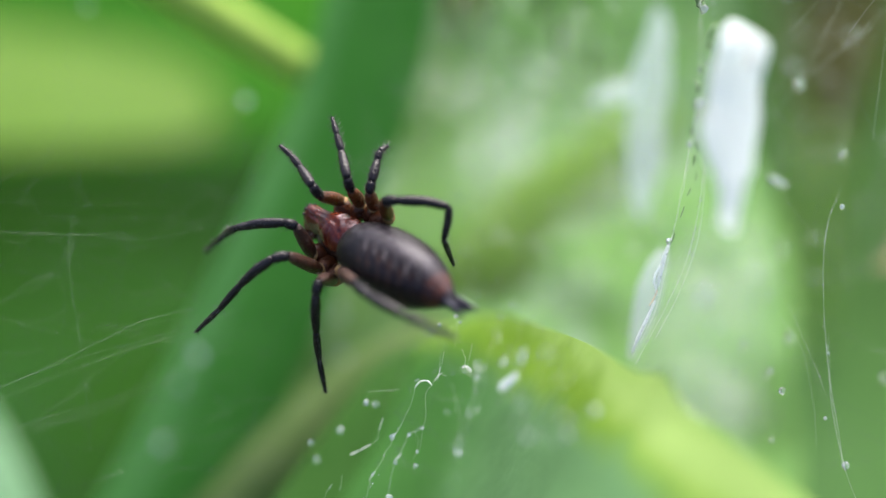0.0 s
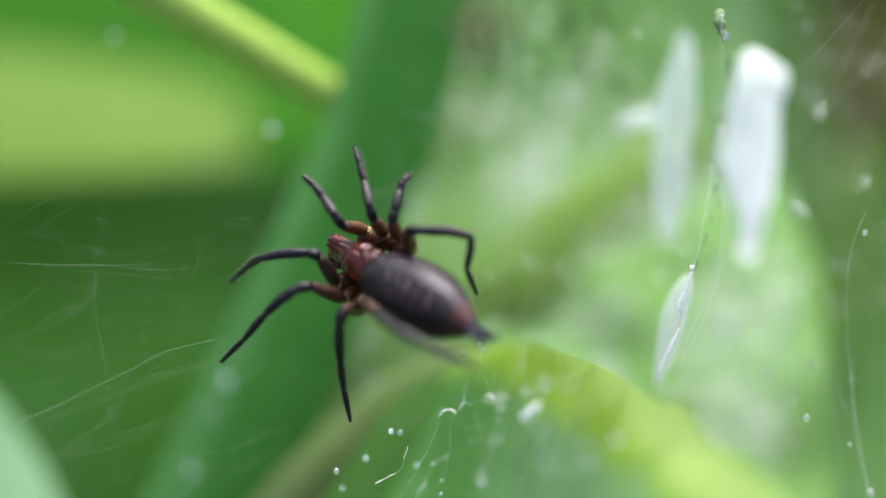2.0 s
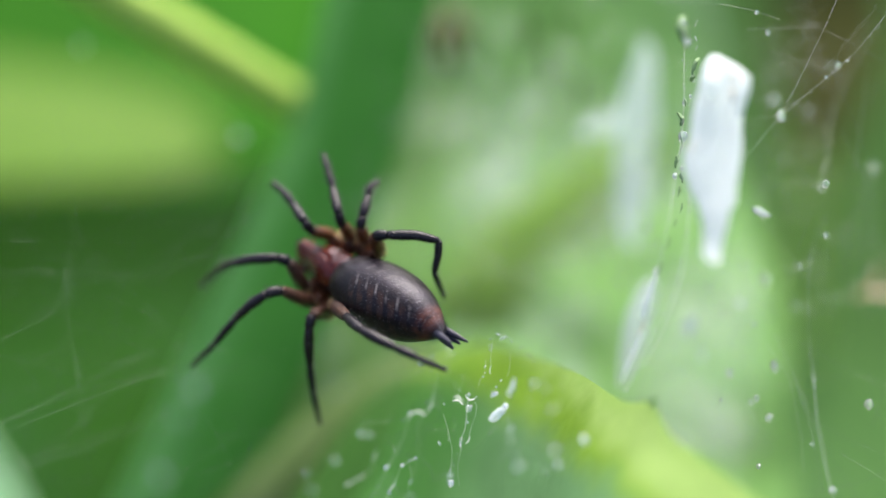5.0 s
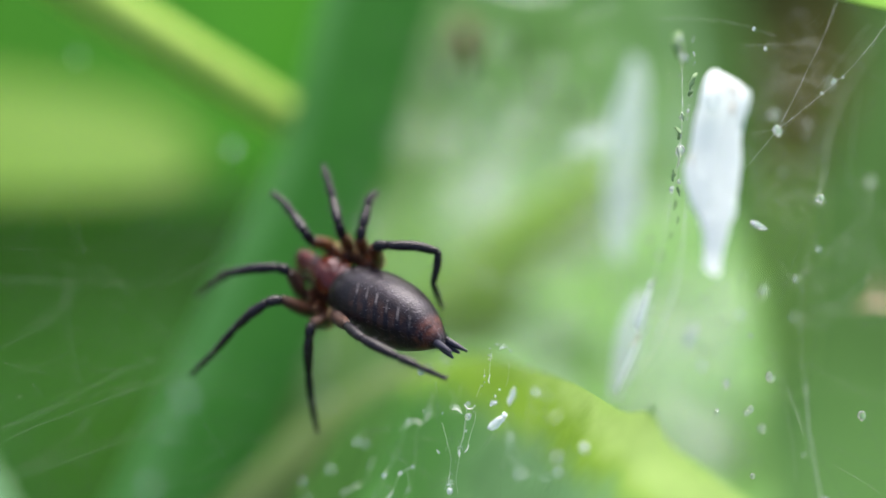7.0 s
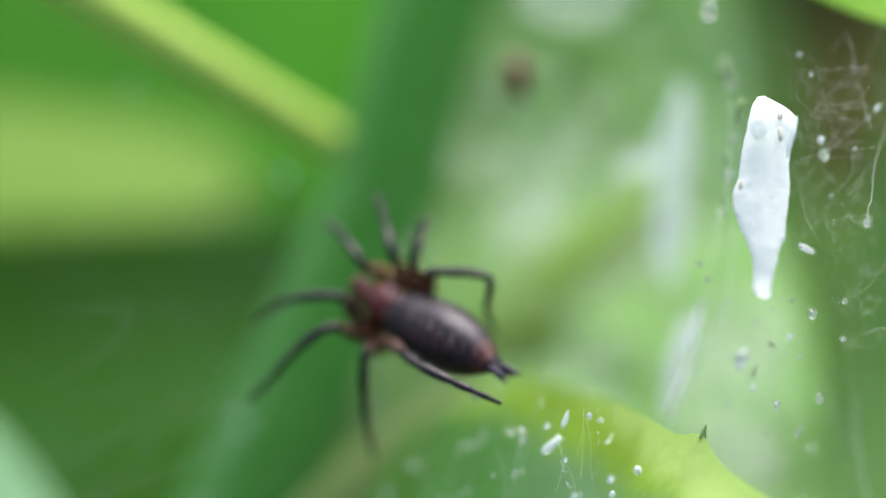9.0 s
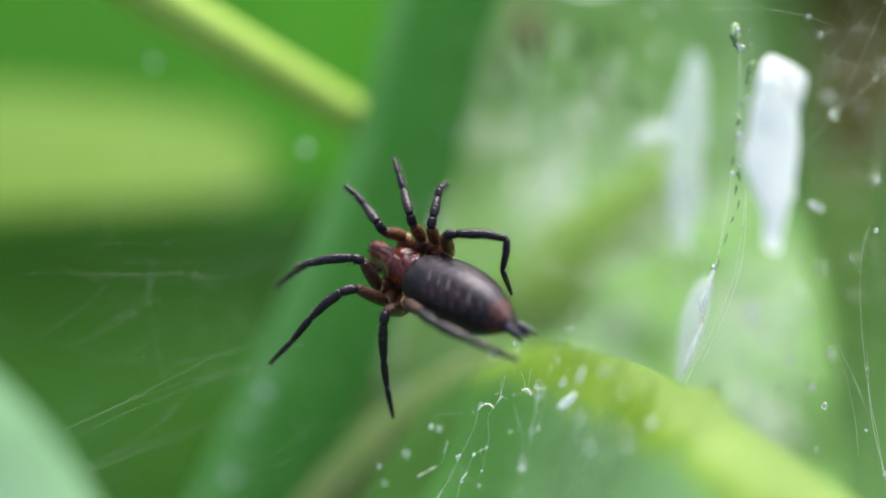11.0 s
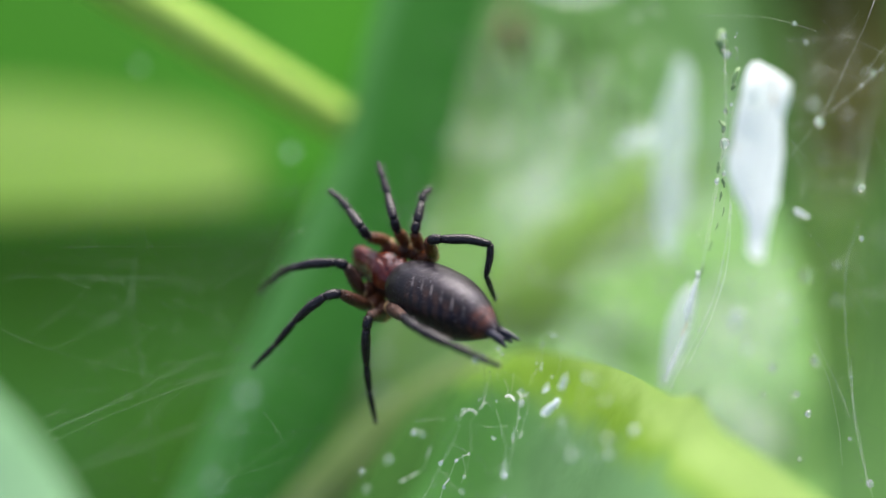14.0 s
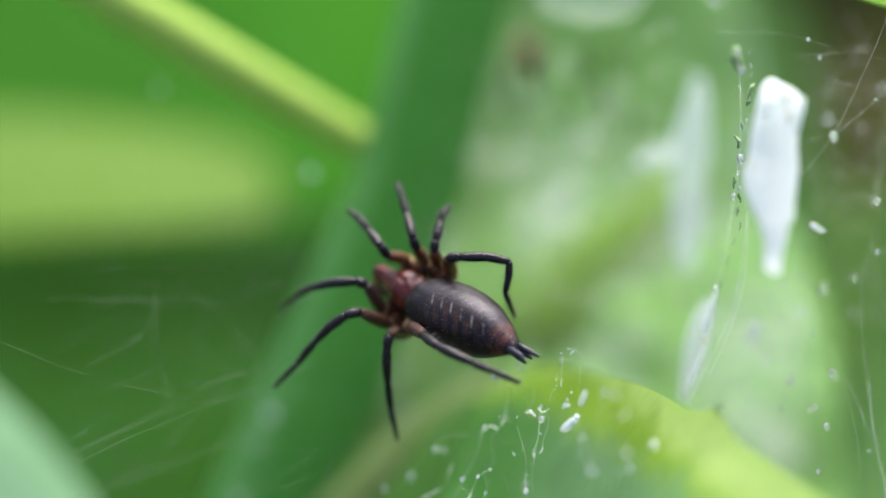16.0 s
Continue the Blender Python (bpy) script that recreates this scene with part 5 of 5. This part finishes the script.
wad(15, 0.1, (4.55, 4.44, 91.00), (4.48, 4.60, 91.00), (4.35, 4.77, 91.00), (4.24, 4.77, 91.00))
wad(16, 0.10, (0.70, 4.69, 97.50), (0.93, 4.67, 97.50), (1.11, 4.85, 97.50))
wad(17, 0.08, (1.20, 4.47, 97.50), (1.36, 4.65, 97.50), (1.56, 4.63, 97.50))
wad(18, 0.08, (2.25, 3.30, 97.50), (2.18, 3.52, 97.50), (2.22, 3.66, 97.50))
wad(19, 0.09, (1.38, 6.09, 97.50), (1.31, 6.27, 97.50), (1.20, 6.39, 97.50))
wad(20, 0.06, (1.02, 6.27, 97.50), (0.97, 6.45, 97.50), (1.04, 6.59, 97.50))

# long threads of the sheet at the spider's feet
sheet(0, [(-20.68, -0.75, 103.00), (-15.06, -0.60, 103.00), (-12.27, -0.39, 103.20), (-9.48, -0.96, 103.40)])
sheet(1, [(-15.07, -3.23, 104.00), (-15.16, -1.35, 103.40), (-15.42, 0.99, 103.00), (-15.52, 4.67, 102.00)])
sheet(2, [(-20.23, 2.13, 103.00), (-17.96, 0.51, 103.50), (-16.86, -0.89, 104.00)])
sheet(3, [(-20.31, 6.65, 101.00), (-16.70, 5.09, 101.40), (-14.01, 3.80, 102.00), (-12.20, 2.90, 102.40), (-10.05, 2.43, 103.00)])
sheet(4, [(-18.20, 7.55, 102.00), (-15.41, 6.64, 102.00), (-12.89, 5.86, 102.20), (-11.30, 5.08, 102.60), (-9.51, 3.85, 103.40)])
sheet(5, [(-18.72, 5.88, 101.00), (-15.08, 4.52, 101.00), (-12.87, 3.90, 101.50), (-10.15, 3.12, 102.60)])
sheet(6, [(-15.20, -1.41, 103.00), (-15.28, 0.67, 102.60), (-14.77, 3.65, 102.00), (-14.34, 6.36, 101.40), (-14.17, 8.16, 101.00)])
sheet(7, [(-21.75, 0.91, 99.00), (-18.21, 2.44, 99.00), (-14.43, 3.51, 99.00), (-11.87, 3.96, 99.40)])
sheet(8, [(-18.21, 2.44, 99.00), (-16.54, 1.71, 99.00), (-15.40, 1.01, 99.40), (-14.87, -0.41, 100.00)])
sheet(9, [(-18.90, 6.61, 98.60), (-16.06, 5.36, 98.60), (-12.59, 4.02, 99.40), (-10.03, 3.33, 102.40)])
sheet(10, [(-14.74, -0.63, 99.00), (-14.51, 1.98, 98.80), (-13.88, 4.81, 98.60), (-13.67, 6.69, 98.60)])
sheet(11, [(-17.41, 7.54, 98.00), (-14.58, 6.65, 98.00), (-11.34, 5.44, 98.60), (-9.52, 4.43, 99.60)])
sheet(12, [(-10.96, 7.96, 99.60), (-9.57, 7.57, 99.40), (-7.75, 6.96, 99.40), (-7.40, 6.28, 99.40)])
sheet(13, [(-8.10, 8.54, 99.40), (-7.71, 7.41, 99.40), (-7.37, 6.33, 99.40)])
sheet(14, [(-9.37, 5.27, 100.00), (-8.71, 6.23, 99.60), (-8.42, 6.72, 99.40)])
sheet(15, [(-18.34, -0.68, 104.00), (-15.21, -0.58, 103.40), (-13.17, -0.68, 103.80)])
sheet(16, [(-18.34, 2.32, 104.00), (-16.93, 1.26, 104.00), (-15.76, 0.91, 104.00), (-15.12, -0.49, 103.60)])
sheet(17, [(-11.61, 8.95, 103.00), (-10.78, 7.09, 103.00), (-9.51, 4.55, 103.40), (-7.20, 2.48, 104.00)])
sheet(18, [(-13.38, 6.22, 102.40), (-12.60, 3.80, 102.80), (-11.31, -0.38, 104.00), (-11.25, -1.80, 104.60)])
sheet(19, [(-8.96, 4.24, 102.40), (-7.25, 4.27, 102.60)])

# the fine sheet itself, too many threads to count
rng = random.Random(21)
geos = []
def scatter(n, lo, hi, span, r, slope, fan=0.7):
    for _ in range(n):
        c = Vector([rng.uniform(a, b2) for a, b2 in zip(lo, hi)])
        ang = rng.gauss(slope, fan)
        d = Vector((math.cos(ang), math.sin(ang), rng.uniform(-0.15, 0.15))) * rng.uniform(0.3, 1.0) * span
        k = Vector((rng.gauss(0, 0.2), rng.gauss(0, 0.2), rng.gauss(0, 0.2)))
        geos.append(thread([c - d, c + k, c + d], r * rng.uniform(0.5, 1.1), 3, seed=rng.randrange(9999)))
scatter(150, (-19, -5, 98), (-7, 11, 107), 4.0, 0.0022, -0.3)
scatter(130, (-3, -11, 108), (13, 9, 117), 3.5, 0.009, 1.1)
scatter(40, (11, -11, 96), (19, 9, 102), 3.0, 0.006, 1.2)
scatter(34, (-3, 3, 95), (6, 11, 101), 2.2, 0.0026, 1.8, 0.25)


def tangle(n, lo, hi, reach, r, links=2):
    """Fine threads that tie scattered knots to their nearest neighbours."""
    knots = [Vector([rng.uniform(a, b2) for a, b2 in zip(lo, hi)]) for _ in range(n)]
    for i, k in enumerate(knots):
        for q in sorted(knots[:i] + knots[i + 1:], key=lambda x: (x - k).length)[:links]:
            if (q - k).length < reach:
                sag = k.lerp(q, 0.5) + Vector((rng.gauss(0, 0.05), rng.gauss(0.04, 0.05), rng.gauss(0, 0.05)))
                geos.append(thread([k, sag, q], r * rng.uniform(0.6, 1.3), 3, seed=rng.randrange(9999)))
        if rng.random() < 0.5:
            geos.append(ball(B(k), 0.001 * rng.uniform(0.012, 0.028), 5, 6))


tangle(120, (11.9, -9.6, 90.0), (15.0, -2.5, 93.0), 1.8, 0.0032, 2)
tangle(90, (13.2, -4.5, 90.0), (17.2, 1.5, 93.5), 1.8, 0.0032, 2)
tangle(46, (-3.6, 3.0, 97.5), (2.6, 9.0, 101.5), 2.0, 0.0036)
solid("spider_web", joined(*geos), M_SHEET, B((0, 8, 103)), "fine tangled sheet of white spider silk", "web", kind="stuff")

# green debris on the strand
def crumb(i, w, line):
    """A torn sliver of plant, thicker in its middle."""
    line = [Vector(p) for p in line]
    mid = line[len(line) // 2] if len(line) > 2 else line[0].lerp(line[1], 0.45) + Vector((0.02, 0.0, 0.03))
    v, f = rod([line[0], mid, line[-1]], [0.35 * w, w, 0.25 * w], 6, 9, 0.6)
    v = [x + 0.00045 * w * noise.noise_vector(x * 5200 + Vector((i, 0, 0))) for x in v]
    solid("plant_crumb", (v, f), M_CRUMB, B(line[-1]), "tiny dark green plant crumb stuck on silk", "crumb", "crumbs on the strand")


crumb(0, 0.34, ((10.42, -10.84, 102.00), (10.34, -10.30, 102.00), (10.57, -9.57, 102.00)))
crumb(1, 0.13, ((10.46, 1.05, 90.60), (10.63, 1.11, 90.60), (10.69, 1.34, 90.60)))
crumb(2, 0.08, ((10.10, 1.81, 90.50), (9.95, 2.11, 90.50), (9.83, 2.44, 90.50)))
crumb(3, 0.16, ((10.64, -8.77, 97.70), (10.42, -8.39, 97.70), (10.35, -8.07, 97.70)))
crumb(4, 0.12, ((10.40, -8.11, 97.70), (10.27, -7.84, 97.70)))
crumb(5, 0.17, ((9.80, -6.61, 98.10), (9.96, -6.38, 98.10), (9.91, -6.10, 98.10)))
crumb(6, 0.13, ((9.72, -4.89, 98.10), (9.67, -4.42, 98.10)))
crumb(7, 0.13, ((9.92, -4.25, 98.50), (9.98, -3.82, 98.50)))
crumb(8, 0.09, ((10.02, -7.20, 97.90), (10.11, -6.83, 97.90)))
crumb(9, 0.09, ((9.90, -5.84, 98.30), (9.98, -5.31, 98.30), (9.86, -4.99, 98.30)))
crumb(10, 0.08, ((9.97, -3.78, 99.50), (9.89, -3.32, 99.50)))
crumb(11, 0.05, ((10.06, -3.08, 99.40), (9.96, -2.66, 99.40)))
crumb(12, 0.05, ((9.90, -2.47, 100.40), (9.77, -2.13, 100.40)))
crumb(13, 0.05, ((9.73, -1.74, 101.40), (9.57, -1.26, 101.40)))
crumb(14, 0.05, ((9.41, -0.67, 101.80), (9.21, -0.21, 101.80)))


# ---- water drops ----
rng = random.Random(5)


def drop(q, s, stretch=None, label="clear dew drop on silk", mat=M_WATER):
    """A dew drop that sags and is pulled out of round by the threads that hold it."""
    c = B(q)
    st = stretch if stretch is not None else Vector((0, 0, s * 0.00020))
    v, f = ball(c, s * 0.00094, 14, 18, st)
    v = [c + (x - c) * (1 + (0.22 if stretch is None else 0.42) * noise.noise((x - c) / (s * 0.0011) + Vector((7 * q[0], 5 * q[1], 0)))) for x in v]
    solid("water_drop", (v, f), mat, c - Vector((0, 0, s * 0.001)), label, "drop", "dew drops")


drop((-9.11, -6.84, 116.00), 0.20, mat=M_SKYLIT)
drop((-16.56, -11.30, 117.00), 0.14, mat=M_SKYLIT)
drop((-11.73, 5.07, 120.00), 0.24, mat=M_SKYLIT)
drop((-13.45, 9.32, 120.00), 0.22, mat=M_SKYLIT)
drop((-4.76, 5.21, 121.00), 0.19, mat=M_SKYLIT)
drop((-12.59, 6.54, 121.00), 0.16, mat=M_SKYLIT)
drop((-4.94, 3.15, 121.00), 0.16, mat=M_SKYLIT)
drop((-2.81, -3.23, 119.00), 0.16, mat=M_SKYLIT)
drop((-5.47, 8.02, 104.00), 0.12)
drop((13.67, 5.72, 101.20), 0.15, mat=M_CLEAR)
drop((12.90, 4.79, 99.00), 0.14, mat=M_CLEAR)
drop((12.81, 7.45, 98.00), 0.11, mat=M_CLEAR)
drop((15.37, 6.81, 101.00), 0.08)
drop((16.20, 8.73, 101.00), 0.17)
drop((15.50, 4.19, 101.00), 0.06)
drop((15.15, 5.14, 101.00), 0.04)
drop((13.68, -6.42, 96.70), 0.17)
drop((11.99, -7.19, 94.00), 0.17)
drop((16.05, -1.70, 101.00), 0.11)
drop((10.01, -5.66, 98.40), 0.21)
drop((9.17, -0.30, 102.00), 0.14)
drop((12.83, -10.46, 97.00), 0.08)
drop((13.13, -9.55, 96.00), 0.08)
drop((9.96, -4.42, 98.40), 0.11)
drop((10.43, -10.51, 101.70), 0.13, mat=M_WATER)
drop((10.59, -9.73, 101.70), 0.16, mat=M_WATER)
drop((9.70, -4.13, 98.70), 0.11, mat=M_GLINT)
drop((10.31, -7.26, 98.10), 0.08, mat=M_GLINT)
drop((10.09, -7.02, 98.40), 0.11)
drop((15.53, -7.87, 97.00), 0.06)
drop((16.39, -8.50, 97.00), 0.05)
drop((7.96, -1.96, 91.00), 0.13, mat=M_CLEAR)
drop((8.27, -1.35, 91.00), 0.10, mat=M_CLEAR)
drop((13.42, 1.00, 91.50), 0.08)
drop((12.67, -6.59, 91.00), 0.14, mat=M_GLINT)
drop((14.79, -7.76, 90.80), 0.11, mat=M_GLINT)
drop((13.95, -6.23, 90.90), 0.05, mat=M_SKYLIT)
drop((12.99, -4.42, 90.80), 0.06, mat=M_SKYLIT)
drop((13.39, -4.08, 90.80), 0.03, mat=M_SKYLIT)
drop((15.20, -1.16, 90.90), 0.04, mat=M_SKYLIT)
drop((15.85, -8.26, 96.00), 0.12, mat=M_CLEAR)
drop((15.62, -3.72, 98.00), 0.16, mat=M_CLEAR)
drop((16.31, -4.08, 91.00), 0.18, mat=M_CLEAR)
drop((13.12, 3.44, 95.00), 0.15, mat=M_CLEAR)
drop((11.36, 3.65, 95.00), 0.15, mat=M_CLEAR)
drop((17.03, 4.98, 97.00), 0.19, mat=M_CLEAR)
drop((8.28, -11.34, 89.00), 0.34, mat=M_CLEAR)
drop((-3.17, 6.33, 103.50), 0.12, mat=M_GLINT)
drop((-2.82, 6.46, 104.50), 0.12, mat=M_WATER)
drop((-4.32, 7.62, 105.50), 0.14, mat=M_GLINT)
drop((-2.02, 7.50, 100.10), 0.11, mat=M_GLINT)
drop((-1.90, 8.50, 100.00), 0.09, mat=M_GLINT)
drop((-2.19, 10.17, 102.50), 0.16, mat=M_GLINT)
drop((-1.35, 7.38, 99.80), 0.08, mat=M_GLINT)
drop((-0.82, 7.11, 99.80), 0.07, mat=M_GLINT)
drop((-1.05, 7.18, 99.80), 0.04, mat=M_GLINT)
drop((0.52, 8.68, 95.50), 0.06, mat=M_WATER)
drop((0.17, 8.96, 94.00), 0.06, mat=M_WATER)
drop((0.13, 6.33, 98.00), 0.04, mat=M_WATER)
drop((1.03, 6.12, 95.80), 0.06, mat=M_WATER)
drop((2.41, 4.38, 96.50), 0.08, mat=M_GLINT)
drop((3.01, 3.93, 95.00), 0.07, mat=M_GLINT)
drop((0.55, 2.75, 102.60), 0.09, mat=M_GLINT)
drop((0.70, 3.00, 102.60), 0.07, mat=M_GLINT)
drop((-0.52, 3.14, 97.00), 0.15, mat=M_WATER)
drop((0.36, 4.89, 98.80), 0.04, mat=M_GLINT)
drop((1.32, 4.43, 96.50), 0.09, mat=M_WATER)
drop((-1.04, 8.16, 101.00), 0.07, mat=M_WATER)
drop((-1.14, 8.94, 103.50), 0.09, mat=M_WATER)
drop((-2.87, 9.21, 102.40), 0.06, mat=M_GLINT)
drop((-5.34, 8.92, 106.00), 0.12, mat=M_WATER)
drop((-0.14, 3.11, 102.00), 0.09, mat=M_WATER)
drop((3.77, 3.83, 92.50), 0.12, mat=M_WATER)
drop((4.11, 3.95, 91.00), 0.08, mat=M_SKYLIT)
drop((4.31, 4.75, 91.00), 0.07, mat=M_GLINT)
drop((4.41, 6.15, 90.60), 0.13, mat=M_SKYLIT)
drop((5.58, 5.94, 92.30), 0.16, mat=M_SKYLIT)
drop((4.58, 6.84, 92.20), 0.13, mat=M_SKYLIT)
drop((3.25, 6.73, 91.00), 0.11, mat=M_CLEAR)
drop((3.05, 6.83, 91.00), 0.10, mat=M_SKYLIT)
drop((4.12, 7.04, 92.20), 0.08, mat=M_WATER)
drop((2.89, 5.54, 93.40), 0.09, mat=M_WATER)
drop((0.57, 7.46, 95.00), 0.11, mat=M_WATER)
drop((2.28, 4.33, 95.40), 0.09, mat=M_WATER)
drop((1.34, 4.95, 97.00), 0.14, mat=M_WATER)
drop((9.39, 1.63, 90.40), 0.24, Vector((0.00002, 0, 0.00012)), "large sagging dew drop on silk", M_WATER)
drop((9.30, 2.01, 90.20), 0.13, mat=M_GLINT)
drop((9.61, 1.30, 90.40), 0.08, mat=M_GLINT)
drop((9.89, 2.23, 90.60), 0.10, mat=M_WATER)
drop((9.89, 2.83, 90.80), 0.10, mat=M_SKYLIT)
drop((9.84, 2.59, 90.60), 0.08, mat=M_WATER)
drop((8.95, 3.39, 91.00), 0.10, mat=M_CLEAR)
drop((10.68, 1.16, 91.00), 0.13, mat=M_CLEAR)
drop((10.10, 0.31, 91.00), 0.11, mat=M_CLEAR)
drop((11.37, 0.90, 91.20), 0.10, mat=M_SKYLIT)
drop((12.30, 0.02, 91.60), 0.18, mat=M_CLEAR)
drop((11.51, -0.52, 91.40), 0.10, mat=M_CLEAR)
drop((10.23, 0.48, 91.00), 0.06, mat=M_WATER)
drop((13.40, 0.99, 91.00), 0.06, mat=M_GLINT)
drop((11.28, 3.55, 94.50), 0.13, mat=M_CLEAR)
drop((13.20, 3.39, 96.00), 0.18, mat=M_CLEAR)
drop((12.32, 1.76, 95.00), 0.08, mat=M_WATER)
drop((12.24, 4.77, 95.50), 0.13, mat=M_CLEAR)
drop((10.70, -0.17, 91.00), 0.06, mat=M_WATER)
drop((13.54, -6.23, 95.50), 0.17, mat=M_CLEAR)
drop((11.09, 4.78, 96.00), 0.11, mat=M_CLEAR)
drop((14.72, -3.46, 93.00), 0.13, mat=M_CLEAR)
drop((14.05, -0.46, 94.50), 0.11, mat=M_CLEAR)
drop((0.18, 6.37, 97.30), 0.05, mat=M_GLINT)
drop((0.99, 6.42, 97.30), 0.06, mat=M_GLINT)
drop((2.32, 4.44, 97.30), 0.09, mat=M_GLINT)
drop((2.62, 3.88, 97.30), 0.05, mat=M_GLINT)
drop((2.44, 4.15, 97.30), 0.05, mat=M_GLINT)
drop((0.60, 7.93, 97.30), 0.14, mat=M_GLINT)
# long drop hung on two threads, and one beside the husk
a1, a2 = B((2.19, 5.43, 96.80)), B((2.84, 4.89, 96.80))
drop((2.46, 5.18, 96.80), 0.19, (a2 - a1) * 0.28, "long bright dew drop hung on threads", M_BRIGHT)
drop((2.76, 4.88, 96.60), 0.12, mat=M_BRIGHT)
a1, a2 = B((2.87, 4.46, 95.20)), B((3.11, 3.80, 95.20))
drop((3.00, 4.07, 95.20), 0.12, (a2 - a1) * 0.32, "long pale dew drop hung on threads", M_GLINT)
drop((2.25, 4.50, 97.00), 0.06, mat=M_GLINT)
a1, a2 = B((12.45, -2.68, 95.40)), B((13.06, -2.41, 95.80))
drop((12.74, -2.56, 95.60), 0.13, (a2 - a1) * 0.4, "long dew drop beside the husk", M_GLINT)
# fine dew along the strands, too small to count
rng = random.Random(77)
geos = []
for line, n, r in (((((10.67, -10.84, 100.00)), ((10.49, -9.13, 97.51)), ((10.21, -6.99, 97.30)), ((10.35, -3.71, 99.21)), ((10.28, -1.70, 101.00)), ((9.75, 0.60, 101.00)), ((7.73, 4.61, 101.00))), 60, 0.025),
                   (((10.46, -10.39, 102.00), (9.99, -8.16, 97.30), (9.88, -5.51, 97.30), (9.74, -3.83, 99.10), (9.17, -0.02, 102.00), (7.66, 4.39, 102.00)), 60, 0.025),
                   (((15.55, -0.71, 102.00), (15.36, 1.80, 101.50), (15.49, 4.75, 101.00), (15.81, 6.79, 101.00), (16.17, 8.84, 101.00)), 26, 0.022),
                   (((0.12, 3.70, 99.00), (-0.57, 5.15, 100.00), (-1.22, 5.46, 100.40), (-1.96, 7.52, 100.60), (-3.15, 10.00, 101.50)), 40, 0.025),
                   (((2.26, 2.47, 97.00), (1.70, 4.50, 98.00), (1.08, 6.10, 98.60), (0.49, 8.07, 99.00)), 34, 0.025),
                   (((2.23, 2.25, 97.40), (2.60, 2.16, 97.00), (3.04, 2.34, 96.80), (3.91, 3.14, 96.60)), 24, 0.028),
                   (((3.00, 3.88, 93.60), (2.71, 5.57, 93.20), (3.11, 6.98, 92.80)), 24, 0.025),
                   (((4.26, 3.07, 95.00), (4.19, 4.14, 94.00), (4.12, 5.59, 93.40), (3.76, 7.28, 93.00)), 24, 0.022),
                   (((13.69, -6.40, 96.50), (15.49, -7.80, 97.00), (16.84, -9.01, 97.00), (18.37, -10.76, 98.00)), 26, 0.019)):
    pts, _ = catmull(line, [0] * len(line), 8)
    for _ in range(n):
        k = rng.randrange(len(pts) - 1)
        p = pts[k].lerp(pts[k + 1], rng.random())
        q = Vector(p) + Vector((rng.gauss(0, 0.04), rng.uniform(-0.12, 0.12), rng.gauss(0, 0.05)))
        geos.append(ball(B(q), r * 0.001 * rng.uniform(0.5, 1.5), 6, 8))
solid("dew", joined(*geos), M_GLINT, B((7.66, 4.39, 102.00)), "fine beads of dew strung on silk", "dew", kind="stuff")

# blurred specks of dew on the threads before the broad leaf
rng = random.Random(91)
geos = []
for _ in range(60):
    q = Vector((rng.uniform(-2, 13), rng.uniform(-11, 6), rng.uniform(113, 122)))
    geos.append(ball(B(q), 0.001 * rng.uniform(0.05, 0.12), 6, 8))
solid("dew", joined(*geos), M_GLINT, B((5, 6, 113)), "scattered specks of dew on fine threads", "dew", kind="stuff")


def motions():
    # the plane of sharpness wanders between the web and the husk
    near = new("focus_point")
    cam.data.dof.focus_object = near
    walk(near, [(t, Matrix.Translation(B((0, 0, c)))) for t, c in FOCUS])


FOCUS = [(0.0, 101.5), (0.5, 102.5), (1.0, 102.8), (1.5, 103.0), (2.5, 103.0), (3.5, 102.8), (4.0, 102.0), (4.5, 99.0), (5.0, 98.2), (5.2, 98.2), (7.3, 97.6), (7.5, 97.4), (7.7, 96.5), (8.0, 92.2), (8.3, 91.0),
         (8.5, 90.8), (8.7, 91.2), (9.0, 93.6), (9.2, 95.8), (11.3, 100.6), (11.5, 100.0), (12.0, 101.4), (12.5, 101.6), (13.0, 101.4), (13.5, 100.4), (14.0, 99.4), (14.5, 98.8), (15.0, 98.6), (15.5, 98.8), (16.0, 98.4)]

motions()
